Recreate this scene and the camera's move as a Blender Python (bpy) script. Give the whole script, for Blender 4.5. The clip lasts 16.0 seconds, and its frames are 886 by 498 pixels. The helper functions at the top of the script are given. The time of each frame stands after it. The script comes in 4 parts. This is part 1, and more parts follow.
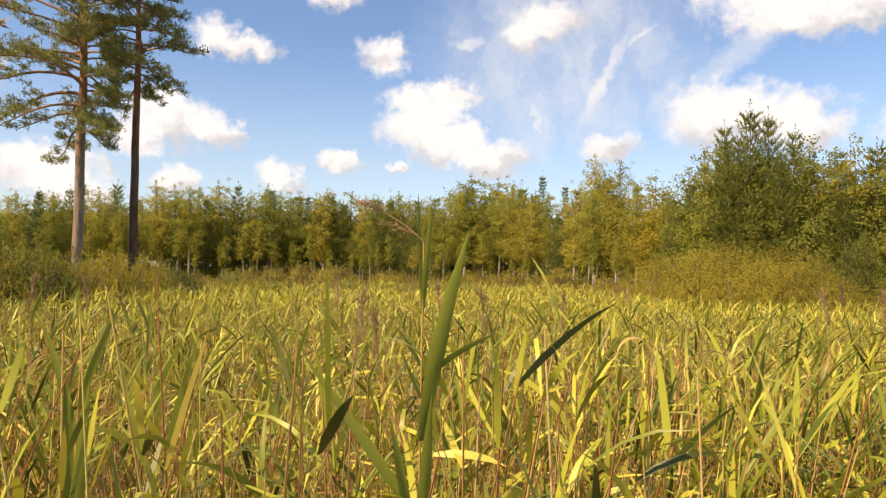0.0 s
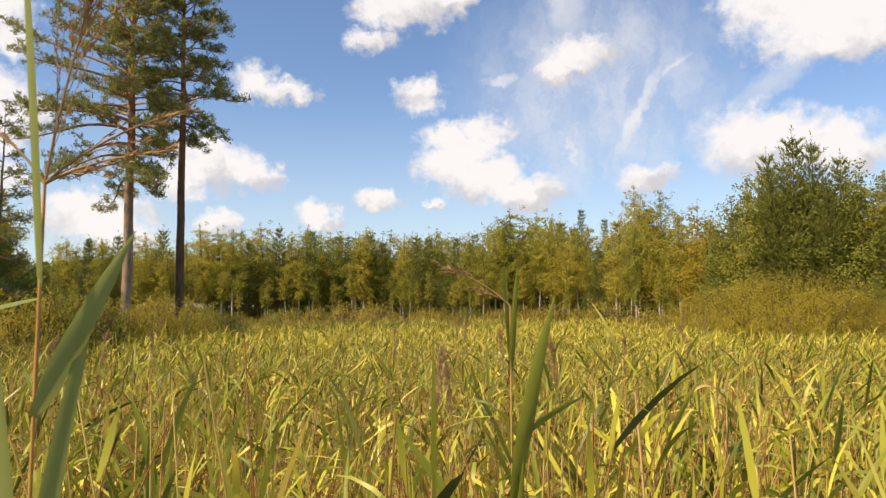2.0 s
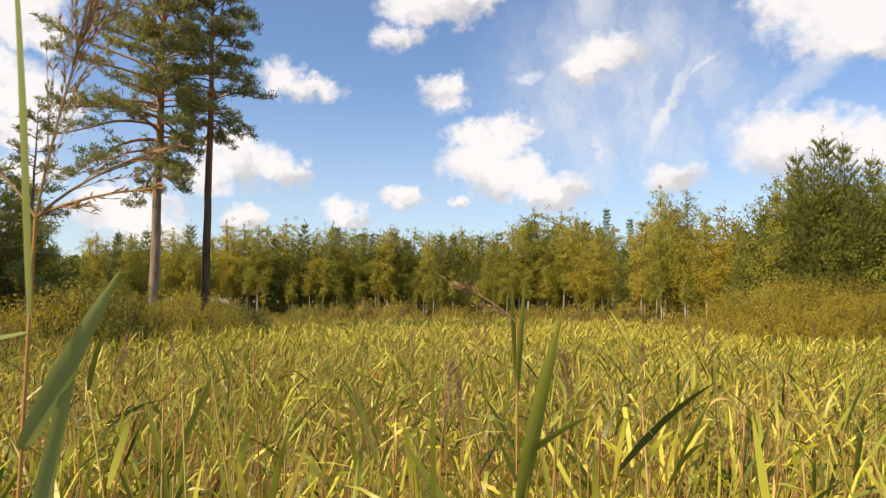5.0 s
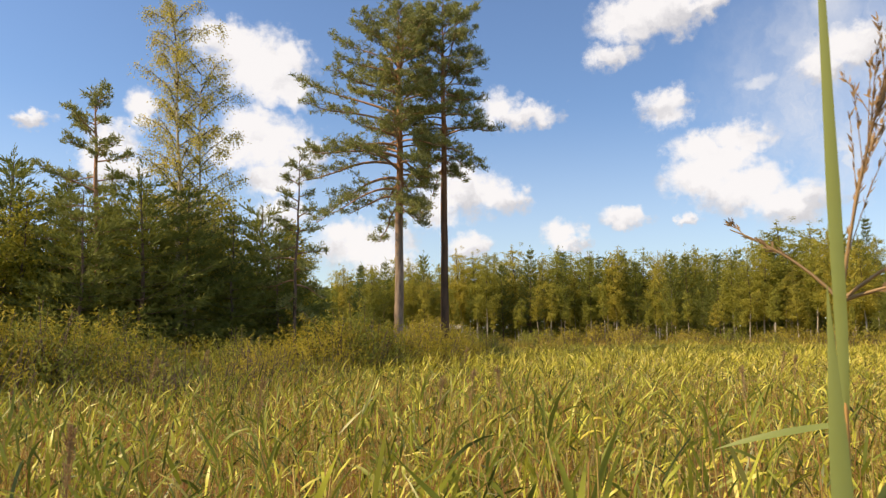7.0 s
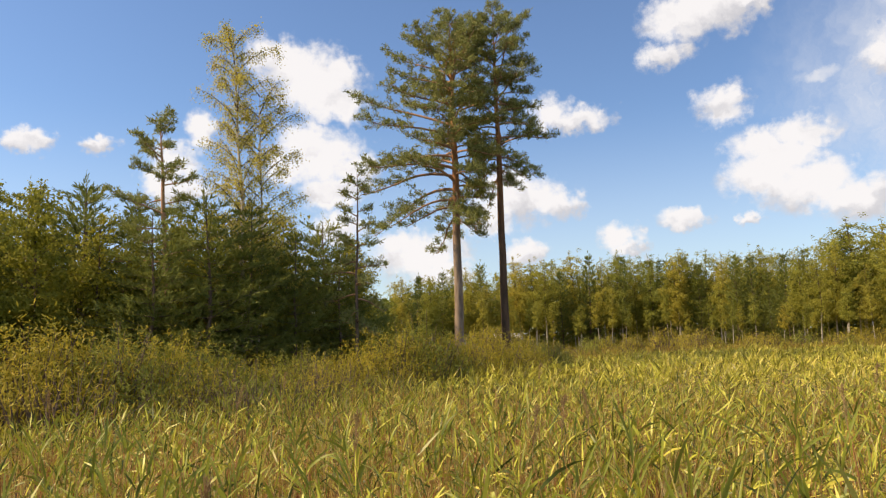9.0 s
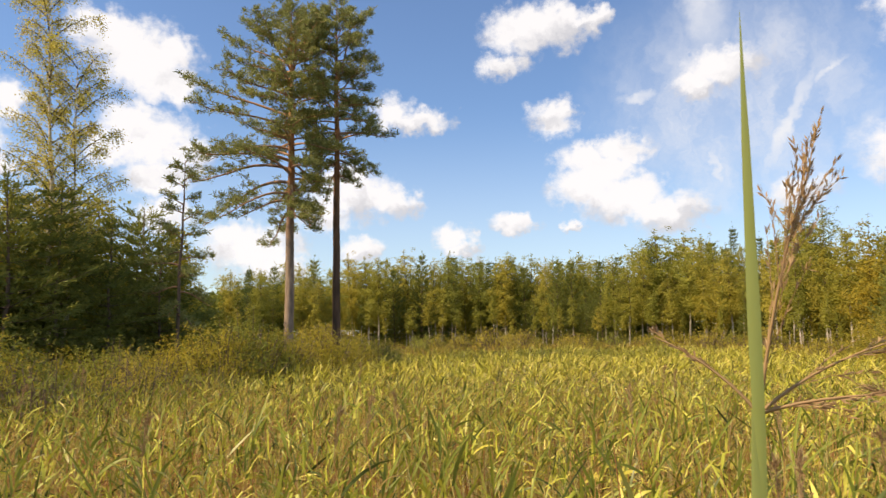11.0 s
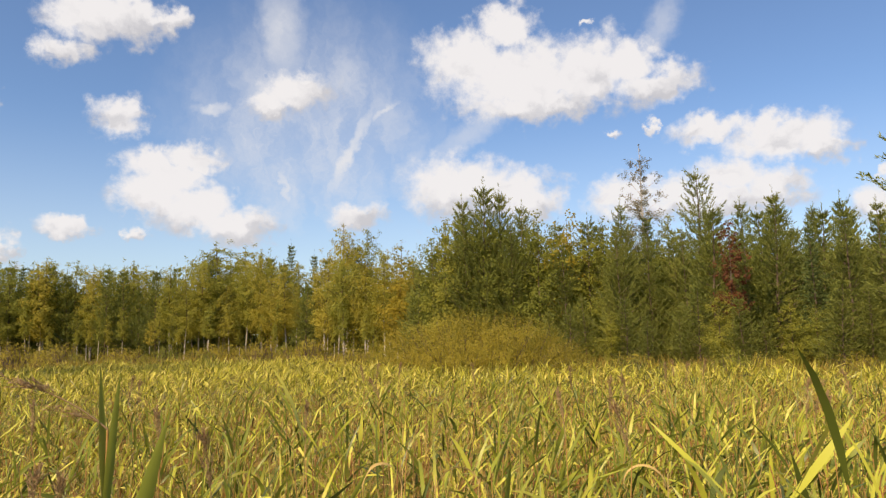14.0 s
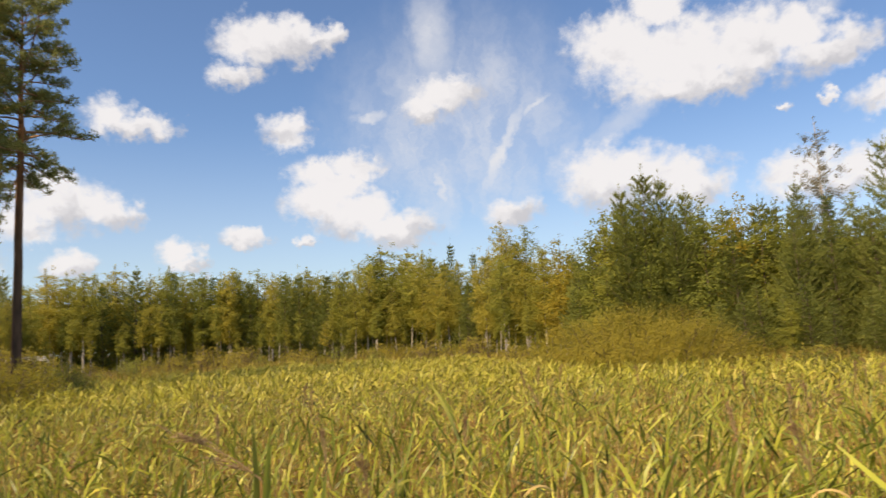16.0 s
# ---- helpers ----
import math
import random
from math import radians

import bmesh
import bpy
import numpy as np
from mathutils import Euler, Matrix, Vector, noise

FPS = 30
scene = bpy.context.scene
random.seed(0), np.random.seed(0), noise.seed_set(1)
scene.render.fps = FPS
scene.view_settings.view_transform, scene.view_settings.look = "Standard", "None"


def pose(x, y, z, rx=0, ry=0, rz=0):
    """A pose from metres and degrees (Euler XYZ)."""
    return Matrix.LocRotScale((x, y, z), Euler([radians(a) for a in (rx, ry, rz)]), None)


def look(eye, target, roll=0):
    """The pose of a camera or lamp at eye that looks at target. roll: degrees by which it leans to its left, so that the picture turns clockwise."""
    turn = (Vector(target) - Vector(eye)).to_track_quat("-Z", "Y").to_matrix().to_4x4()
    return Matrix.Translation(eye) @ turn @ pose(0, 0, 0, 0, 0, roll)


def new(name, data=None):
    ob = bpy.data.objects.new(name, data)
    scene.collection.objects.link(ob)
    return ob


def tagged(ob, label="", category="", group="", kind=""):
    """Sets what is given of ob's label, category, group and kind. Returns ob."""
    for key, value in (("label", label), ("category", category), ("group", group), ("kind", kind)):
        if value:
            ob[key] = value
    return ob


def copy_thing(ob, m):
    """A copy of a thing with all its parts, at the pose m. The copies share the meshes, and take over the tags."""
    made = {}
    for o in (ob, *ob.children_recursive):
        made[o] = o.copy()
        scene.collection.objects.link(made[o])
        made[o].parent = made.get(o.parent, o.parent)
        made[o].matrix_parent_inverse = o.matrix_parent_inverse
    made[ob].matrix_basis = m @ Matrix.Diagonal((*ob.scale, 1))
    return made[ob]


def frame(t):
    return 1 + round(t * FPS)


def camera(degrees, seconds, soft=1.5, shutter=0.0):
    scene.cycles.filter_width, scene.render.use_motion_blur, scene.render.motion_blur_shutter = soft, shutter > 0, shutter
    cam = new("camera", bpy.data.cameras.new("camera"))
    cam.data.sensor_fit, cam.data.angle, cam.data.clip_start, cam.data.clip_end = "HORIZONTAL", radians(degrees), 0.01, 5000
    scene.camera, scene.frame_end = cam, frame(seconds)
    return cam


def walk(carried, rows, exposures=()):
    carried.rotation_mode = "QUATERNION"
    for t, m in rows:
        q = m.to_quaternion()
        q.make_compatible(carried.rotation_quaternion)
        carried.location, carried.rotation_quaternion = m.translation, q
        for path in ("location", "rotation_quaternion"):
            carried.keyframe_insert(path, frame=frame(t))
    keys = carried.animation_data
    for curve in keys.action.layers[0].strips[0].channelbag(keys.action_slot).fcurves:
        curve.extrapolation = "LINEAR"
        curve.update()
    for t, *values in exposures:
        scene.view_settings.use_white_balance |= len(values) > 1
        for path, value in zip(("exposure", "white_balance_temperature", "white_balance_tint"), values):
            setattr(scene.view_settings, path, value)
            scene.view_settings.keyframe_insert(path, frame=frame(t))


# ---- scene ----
cam = camera(62.2, 16.0, soft=1.3, shutter=0.14)
PATH = [
    (0, (0.000, 0.000, 1.700), (0.0061, 1.9991, 1.7588), 1.08),
    (0.5, (-0.063, -0.006, 1.715), (-0.1443, 1.9903, 1.7972), 0.54),
    (1, (-0.095, -0.021, 1.730), (-0.2324, 1.9706, 1.8498), 0.25),
    (1.5, (-0.116, -0.029, 1.745), (-0.2996, 1.9570, 1.8866), -0.41),
    (2, (-0.084, -0.019, 1.750), (-0.1832, 1.9726, 1.9054), -0.27),
    (2.5, (0.000, -0.002, 1.750), (0.0433, 1.9918, 1.8992), 0.29),
    (3, (0.053, 0.019, 1.755), (0.1404, 2.0128, 1.8847), 0.33),
    (5.3, (-0.105, -0.018, 1.790), (-0.3477, 1.9610, 1.9502), -0.25),
    (5.5, (-0.147, -0.021, 1.795), (-0.4447, 1.9486, 1.9737), -0.91),
    (6, (-0.273, -0.053, 1.808), (-0.7113, 1.8859, 2.0321), -1.48),
    (6.5, (-0.399, -0.076, 1.821), (-1.0102, 1.8126, 2.0692), -0.78),
    (7, (-0.504, -0.095, 1.831), (-1.2494, 1.7493, 2.0434), -0.18),
    (7.5, (-0.546, -0.124, 1.858), (-1.3887, 1.6775, 2.0712), -1.44),
    (8, (-0.578, -0.147, 1.886), (-1.4259, 1.6514, 2.1012), -1.80),
    (8.2, (-0.588, -0.148, 1.891), (-1.4593, 1.6386, 2.1103), -1.96),
    (10.3, (-0.620, -0.163, 1.949), (-1.4959, 1.6165, 2.2095), -1.14),
    (10.5, (-0.599, -0.164, 1.955), (-1.3625, 1.6695, 2.1908), -0.94),
    (11, (-0.536, -0.090, 1.918), (-1.0013, 1.8420, 2.1404), -0.57),
    (11.5, (-0.504, -0.036, 1.890), (-0.6879, 1.9439, 2.1081), 0.36),
    (12, (-0.395, 0.008, 1.904), (-0.2308, 1.9933, 2.0862), 0.16),
    (12.5, (-0.179, 0.080, 1.835), (0.3668, 1.9855, 2.1019), 0.24),
    (13, (-0.095, 0.141, 1.785), (0.5641, 2.0210, 1.9612), -0.05),
    (13.5, (-0.021, 0.158, 1.794), (0.6418, 2.0333, 1.9998), -0.04),
    (14, (0.063, 0.187, 1.863), (0.7277, 2.0578, 2.1045), -1.22),
    (14.5, (0.137, 0.204, 1.858), (0.8497, 2.0569, 2.0991), -2.46),
    (15, (0.189, 0.225, 1.904), (0.9255, 2.0718, 2.1206), -2.14),
    (15.5, (0.189, 0.219, 1.909), (0.8338, 2.0944, 2.1651), -1.08),
    (16, (0.105, 0.208, 1.936), (0.3542, 2.1775, 2.1789), -2.68),
]
STOPS = [(0, 0.34), (1, 0.30), (2.5, 0.20), (5.5, 0.24), (6.5, 0.22), (8, 0.19), (10.5, 0.25), (11, 0.28), (12, 0.22), (12.5, 0.12), (14.5, 0.08), (16, 0.1)]
walk(cam, [(t, look(eye, target, roll)) for t, eye, target, roll in PATH], [(t, ev + 0.06, np.interp(t, [0, 1, 3, 6, 9], [10600, 10300, 10000, 9850, 9750]), np.interp(t, [0, 1, 3, 6], [25, 24, 23, 23])) for t, ev in STOPS])

# ---- sky, sun ----
SUN_AZ, SUN_EL = -122.0, 42.0   # azimuth clockwise from +y


def sky_world():
    w = bpy.data.worlds.new("sky")
    scene.world = w
    w.use_nodes = True
    nt = w.node_tree
    nt.nodes.clear()
    N, L = nt.nodes.new, nt.links.new

    def val(sock, v):
        if hasattr(v, "links"):
            L(v, sock)
        else:
            sock.default_value = v

    def math_(op, a, b=0.0, c=0.0, clamp=False):
        n = N("ShaderNodeMath")
        n.operation, n.use_clamp = op, clamp
        for s, v in zip(n.inputs, (a, b, c)):
            val(s, v)
        return n.outputs[0]

    def vec(op, a, b=(0, 0, 0)):
        n = N("ShaderNodeVectorMath")
        n.operation = op
        val(n.inputs[0], a)
        val(n.inputs[1], b)
        return n.outputs["Value"] if op == "LENGTH" else n.outputs["Vector"]

    def ramp(v, lo, hi):
        n = N("ShaderNodeMapRange")
        n.interpolation_type = "SMOOTHSTEP"
        for s, x in zip(("Value", "From Min", "From Max"), (v, lo, hi)):
            val(n.inputs[s], x)
        return n.outputs[0]

    def noise_(v, scale, detail, rough=0.55):
        n = N("ShaderNodeTexNoise")
        val(n.inputs["Vector"], v)
        n.inputs["Scale"].default_value = scale
        n.inputs["Detail"].default_value = detail
        n.inputs["Roughness"].default_value = rough
        return n.outputs

    def mix(f, a, b):
        n = N("ShaderNodeMix")
        n.data_type = "RGBA"
        val(n.inputs[0], f)
        val(n.inputs[6], a)
        val(n.inputs[7], b)
        return n.outputs[2]

    way = N("ShaderNodeTexCoord").outputs["Generated"]
    sep = N("ShaderNodeSeparateXYZ")
    L(way, sep.inputs[0])
    az = math_("MULTIPLY", math_("ARCTAN2", sep.outputs[0], sep.outputs[1]), 57.2958)
    el = math_("MULTIPLY", math_("ARCSINE", sep.outputs[2]), 57.2958)
    com = N("ShaderNodeCombineXYZ")
    L(az, com.inputs[0])
    L(el, com.inputs[1])
    place = com.outputs[0]
    # billows at two sizes bend the clouds' outlines
    big = vec("MULTIPLY", vec("SUBTRACT", noise_(place, 0.35, 3)["Color"], (0.5, 0.5, 0.5)), (2.2, 1.7, 0))
    fine = vec("MULTIPLY", vec("SUBTRACT", noise_(place, 1.0, 6, 0.58)["Color"], (0.5, 0.5, 0.5)), (2.1, 1.8, 0))
    bent = vec("ADD", place, vec("ADD", big, fine))
    clouds = [
        [(25.0, 23.7, 2.3, 1.7), (21.8, 21.4, 3.7, 2.3), (26.5, 19.7, 6.7, 2.9), (31.4, 19.8, 4.8, 2.7), (34.5, 20.3, 2.6, 1.8), (36.5, 18.4, 3.1, 1.4), (27.3, 17.8, 6.7, 1.3)],
        [(45.3, 13.5, 4.0, 1.6), (43.8, 14.5, 1.9, 1.1), (40.0, 14.9, 2.8, 1.0), (47.9, 12.5, 1.6, 1.0)],
        [(21.3, 12.0, 4.3, 2.2), (24.8, 11.0, 4.0, 2.0), (19.9, 10.9, 3.1, 1.8), (27.0, 10.3, 2.2, 1.3)],
        [(33.9, 10.5, 2.9, 1.6), (37.7, 10.5, 2.0, 1.3), (41.3, 11.2, 2.9, 1.5), (44.3, 10.1, 2.2, 1.4), (39.6, 9.5, 6.3, 1.2)],
        [(50.6, 8.6, 1.6, 1.3), (51.2, 10.6, 0.5, 0.6)],
        [(-2.3, 13.1, 2.3, 1.2), (0.4, 13.4, 2.2, 1.2), (-2.5, 11.0, 2.5, 1.5), (0.5, 9.9, 3.6, 1.7), (3.8, 8.7, 2.9, 1.5), (-1.1, 11.9, 3.1, 1.6)],
        [(-4.7, 16.3, 1.9, 1.3)],
        [(-6.8, 22.7, 3.3, 1.7), (-4.2, 22.9, 3.1, 1.5), (-8.6, 20.2, 2.0, 1.0), (-1.4, 23.1, 1.4, 0.8)],
        [(8.2, 18.8, 2.8, 1.5), (6.2, 17.9, 2.2, 0.9)],
        [(12.8, 9.5, 2.0, 1.1)],
        [(-7.6, 8.5, 1.3, 0.6)],
        [(-3.4, 8.0, 0.7, 0.5)],
        [(33.1, 15.0, 0.6, 0.4)],
        [(35.8, 15.4, 0.4, 0.5)],
        [(31.6, 23.6, 0.5, 0.3)],
    ]
    clouds += [
        [(-36.2, 19.6, 3.5, 2.5), (-39.3, 21.3, 2.2, 1.4), (-34.2, 20.3, 1.8, 1.6), (-34.9, 18.0, 2.6, 1.5), (-38.0, 20.6, 2.6, 1.8)],
        [(-35.9, 13.8, 3.7, 2.3), (-37.1, 15.0, 2.2, 1.5), (-33.2, 13.1, 2.0, 1.3), (-38.4, 13.1, 1.7, 1.5), (-35.0, 11.4, 2.6, 1.3)],
        [(-46.6, 13.4, 2.1, 1.2), (-44.7, 15.7, 1.2, 1.1), (-47.8, 12.1, 1.2, 1.0), (-46.2, 11.4, 2.3, 1.0)],
        [(-55.9, 14.1, 1.3, 0.8), (-56.8, 13.8, 1.0, 0.7)],
        [(-51.9, 14.1, 1.3, 0.5)],
        [(-20.4, 10.4, 4.0, 1.8), (-17.3, 10.1, 1.8, 1.2), (-22.7, 9.0, 2.2, 1.1), (-21.2, 11.8, 2.0, 1.1)],
        [(-28.1, 6.3, 4.0, 1.8), (-29.8, 7.4, 2.2, 1.1), (-34.6, 8.6, 2.0, 1.1), (-26.3, 4.9, 2.7, 1.1)],
        [(-17.4, 16.7, 2.0, 1.3), (-14.8, 16.3, 2.0, 0.9), (-16.1, 16.0, 2.2, 0.8)],
        [(-19.9, 6.2, 1.8, 1.0)],
        [(-12.7, 7.4, 1.5, 1.1), (-12.1, 6.3, 1.3, 0.8)],
        [(-8.1, 8.2, 1.6, 0.7)],
    ]
    body = lit = None
    for x, y, rx, ry in [lobe for cloud in clouds for lobe in cloud]:
        off = vec("MULTIPLY", vec("SUBTRACT", bent, (x, y, 0)), (0.9 / rx, 0.88 / ry, 0))
        d = vec("LENGTH", off)
        e = vec("LENGTH", vec("ADD", off, (0.3, -0.9, 0)))
        body = d if body is None else math_("MINIMUM", body, d)
        lit = e if lit is None else math_("MINIMUM", lit, e)
    # unseen cumulus added all round, past what the camera turns to, to lighten shadows
    side = math_("MAXIMUM", ramp(math_("ABSOLUTE", az), 58, 66), ramp(el, 28, 34))
    other = math_("MULTIPLY", ramp(noise_(vec("MULTIPLY", place, (0.05, 0.1, 0)), 1.0, 5)["Fac"], 0.42, 0.56), side)
    cover = math_("MAXIMUM", math_("MULTIPLY", ramp(math_("ADD", body, math_("MULTIPLY_ADD", noise_(place, 0.7, 7, 0.6)["Fac"], 1.3, -0.61)), 1.24, 0.5), 0.97), other)
    # thin cirrus: a broad veil and streaks
    streak = noise_(vec("MULTIPLY", bent, (0.30, 0.16, 0)), 1.0, 6, 0.65)["Fac"]
    veil = vec("LENGTH", vec("MULTIPLY", vec("SUBTRACT", bent, (9.2, 15.8, 0)), (1 / 12.0, 1 / 10.5, 0)))

    def wisp(x, y, angle, long, wide):
        off = vec("SUBTRACT", vec("ADD", place, vec("MULTIPLY", fine, (0.8, 0.8, 0))), (x, y, 0))
        r = N("ShaderNodeVectorRotate")
        r.rotation_type = "Z_AXIS"
        L(off, r.inputs["Vector"])
        r.inputs["Angle"].default_value = radians(-angle)
        return ramp(vec("LENGTH", vec("MULTIPLY", r.outputs[0], (1 / long, 1 / wide, 0))), 1.1, 0.1)

    wisps = wisp(12.4, 14.6, 62, 6.6, 0.9)
    for args in ((15.0, 17.6, 36, 2.2, 0.6), (7.3, 11.8, 97, 2.9, 0.7), (7.1, 22.6, 94, 5.5, 2.7), (21.8, 15.7, 30, 6.0, 1.3), (16.8, 13.4, 46, 3.6, 1.1), (37.1, 22.6, 60, 3.2, 1.5), (2.0, 17.4, 8, 2.3, 0.7)):
        wisps = math_("MAXIMUM", wisps, math_("MULTIPLY", wisp(*args), 0.5 if args[0] > 16 else 0.85))
    thin = math_("MULTIPLY", ramp(veil, 1.15, 0.25), math_("MULTIPLY_ADD", ramp(streak, 0.35, 0.7), 0.42, 0.26))
    thin = math_("MAXIMUM", thin, math_("MULTIPLY", math_("MULTIPLY", wisps, math_("MULTIPLY_ADD", ramp(streak, 0.3, 0.65), 0.3, 0.7)), 0.95))
    haze = math_("MULTIPLY", ramp(el, 18, 1), 0.36)
    thin = math_("MAXIMUM", thin, haze)

    sky = N("ShaderNodeTexSky")
    sky.sky_type, sky.sun_disc = "NISHITA", False
    sky.sun_elevation, sky.sun_rotation = radians(SUN_EL), radians(SUN_AZ)
    sky.air_density, sky.dust_density, sky.ozone_density = 1.0, 0.4, 2.5
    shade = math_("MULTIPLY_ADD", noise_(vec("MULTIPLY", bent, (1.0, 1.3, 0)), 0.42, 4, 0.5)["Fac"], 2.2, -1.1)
    bright = ramp(math_("ADD", lit, shade), 1.75, 0.75)
    white = mix(bright, CLOUD_DARK, CLOUD_LIT)
    air = mix(thin, vec("MULTIPLY", sky.outputs[0], SKY_TINT), CLOUD_THIN)
    bg = N("ShaderNodeBackground")
    bg.inputs["Strength"].default_value = SKY_STRENGTH
    L(mix(cover, air, white), bg.inputs["Color"])
    out = N("ShaderNodeOutputWorld")
    L(bg.outputs[0], out.inputs["Surface"])


SKY_STRENGTH = 0.127
SKY_TINT = (0.56, 0.97, 1.37)
CLOUD_LIT, CLOUD_DARK, CLOUD_THIN = (4.95, 6.4, 8.2, 1), (3.3, 4.35, 5.85, 1), (4.4, 5.9, 7.8, 1)
sky_world()
sun = new("sun", bpy.data.lights.new("sun", "SUN"))
sun.data.energy, sun.data.angle, sun.data.color = 4.9, radians(0.5), (1.0, 0.91, 0.74)
sa, se = radians(SUN_AZ), radians(SUN_EL)
sun.matrix_world = look((0, 0, 60), (-math.sin(sa) * math.cos(se), -math.cos(sa) * math.cos(se), 60 - math.sin(se)))


# ---- materials ----
def material(name, colours, rough=0.6, through_=0.0, scale=3.0, bump=0.0, island=0.7, obj=0.25, stretch=(1, 1, 1), gloss=0.3, high=None):
    """A surface whose colour runs over a ramp, by noise, by piece and by object. through_: light that passes leaves."""
    m = bpy.data.materials.new(name)
    m.use_nodes = True
    nt = m.node_tree
    N, L = nt.nodes.new, nt.links.new
    nt.nodes.clear()
    out = N("ShaderNodeOutputMaterial")
    co = N("ShaderNodeTexCoord")
    mp = N("ShaderNodeMapping")
    mp.inputs["Scale"].default_value = stretch
    L(co.outputs["Object"], mp.inputs[0])
    no = N("ShaderNodeTexNoise")
    no.inputs["Scale"].default_value, no.inputs["Detail"].default_value = scale, 5
    L(mp.outputs[0], no.inputs["Vector"])
    ge, oi = N("ShaderNodeNewGeometry"), N("ShaderNodeObjectInfo")

    def mad(a, k, b):
        n = N("ShaderNodeMath")
        n.operation = "MULTIPLY_ADD"
        L(a, n.inputs[0])
        n.inputs[1].default_value = k
        if hasattr(b, "links"):
            L(b, n.inputs[2])
        else:
            n.inputs[2].default_value = b
        return n.outputs[0]

    rest = 1.0 - island - obj
    f = mad(no.outputs["Fac"], 1.6 * rest, -0.3 * rest)
    f = mad(ge.outputs["Random Per Island"], island, f)
    f = mad(oi.outputs["Random"], obj, f)
    rp = N("ShaderNodeValToRGB")
    while len(rp.color_ramp.elements) < len(colours):
        rp.color_ramp.elements.new(0.5)
    for n, (e, c) in enumerate(zip(rp.color_ramp.elements, colours)):
        e.position, e.color = n / max(1, len(colours) - 1), (*c, 1)
    L(f, rp.inputs[0])
    colour = rp.outputs[0]
    if high:
        # bark that changes with height: thin flaky bark above
        sx = N("ShaderNodeSeparateXYZ")
        L(co.outputs["Object"], sx.inputs[0])
        mr = N("ShaderNodeMapRange")
        mr.inputs["From Min"].default_value, mr.inputs["From Max"].default_value = high[1], high[2]
        L(mad(no.outputs["Fac"], 3.0, sx.outputs["Z"]), mr.inputs["Value"])
        r2 = N("ShaderNodeValToRGB")
        r2.color_ramp.elements[0].color, r2.color_ramp.elements[1].color = (*high[0][0], 1), (*high[0][1], 1)
        L(no.outputs["Fac"], r2.inputs[0])
        mc = N("ShaderNodeMix")
        mc.data_type = "RGBA"
        L(mr.outputs[0], mc.inputs[0])
        L(colour, mc.inputs[6])
        L(r2.outputs[0], mc.inputs[7])
        colour = mc.outputs[2]
    pb = N("ShaderNodeBsdfPrincipled")
    pb.inputs["Roughness"].default_value = rough
    pb.inputs["Specular IOR Level"].default_value = gloss
    L(colour, pb.inputs["Base Color"])
    if bump:
        bu = N("ShaderNodeBump")
        bu.inputs["Strength"].default_value = bump
        bu.inputs["Distance"].default_value = 0.03
        L(no.outputs["Fac"], bu.inputs["Height"])
        L(bu.outputs[0], pb.inputs["Normal"])
    if through_:
        tr = N("ShaderNodeBsdfTranslucent")
        L(rp.outputs[0], tr.inputs["Color"])
        mx = N("ShaderNodeMixShader")
        mx.inputs[0].default_value = through_
        L(pb.outputs[0], mx.inputs[1])
        L(tr.outputs[0], mx.inputs[2])
        L(mx.outputs[0], out.inputs[0])
    else:
        L(pb.outputs[0], out.inputs[0])
    return m


# darkest stops: blackish green blades, and blade shade put into the colour
REED_LEAF = material("reed_leaf", [(0.0486, 0.0589, 0.0152), (0.162, 0.177, 0.0305), (0.367, 0.38, 0.0559), (0.508, 0.503, 0.0762), (0.616, 0.567, 0.122), (0.692, 0.567, 0.193)], 0.42, 0.2, 1.5, island=0.85, obj=0.0, gloss=0.32)
REED_STEM = material("reed_stem", [(0.46, 0.42, 0.11), (0.60, 0.50, 0.17), (0.45, 0.27, 0.10), (0.33, 0.14, 0.06), (0.40, 0.20, 0.08)], 0.5, 0.0, 4, island=0.7, obj=0.0)
REED_DRY = material("reed_dry", [(0.32, 0.14, 0.055), (0.52, 0.33, 0.11), (0.68, 0.52, 0.23), (0.34, 0.15, 0.06)], 0.7, 0.3, 3, island=0.8, obj=0.0)
BROWN_DRY = material("brown_dead_leaf", [(0.25, 0.12, 0.05), (0.42, 0.27, 0.10), (0.58, 0.44, 0.19), (0.28, 0.13, 0.055)], 0.75, 0.2, 3, island=0.8, obj=0.0, gloss=0.15)
STRAW = material("straw", [(0.62, 0.53, 0.22), (0.74, 0.66, 0.36), (0.42, 0.25, 0.10), (0.58, 0.44, 0.17)], 0.6, 0.0, 4, island=0.8, obj=0.0)
SEDGE = material("sedge", [(0.20, 0.15, 0.045), (0.33, 0.25, 0.06), (0.42, 0.30, 0.09)], 0.6, 0.3, 0.5, island=0.6, obj=0.0, gloss=0.1)
PANICLE = material("panicle", [(0.22, 0.135, 0.08), (0.38, 0.265, 0.15), (0.48, 0.37, 0.22)], 0.7, 0.25, 8, island=0.7, obj=0.1, gloss=0.1)
BIG_LEAF = material("big_reed_leaf", [(0.10, 0.15, 0.035), (0.20, 0.25, 0.045), (0.30, 0.32, 0.07)], 0.42, 0.35, 14, island=0.45, obj=0.25, stretch=(1, 1, 0.15), gloss=0.22)
HERO_LEAF = material("pale_reed_leaf", [(0.15, 0.225, 0.075), (0.235, 0.315, 0.105), (0.32, 0.38, 0.145)], 0.42, 0.4, 20, island=0.3, obj=0.2, stretch=(1, 1, 0.12), gloss=0.3)
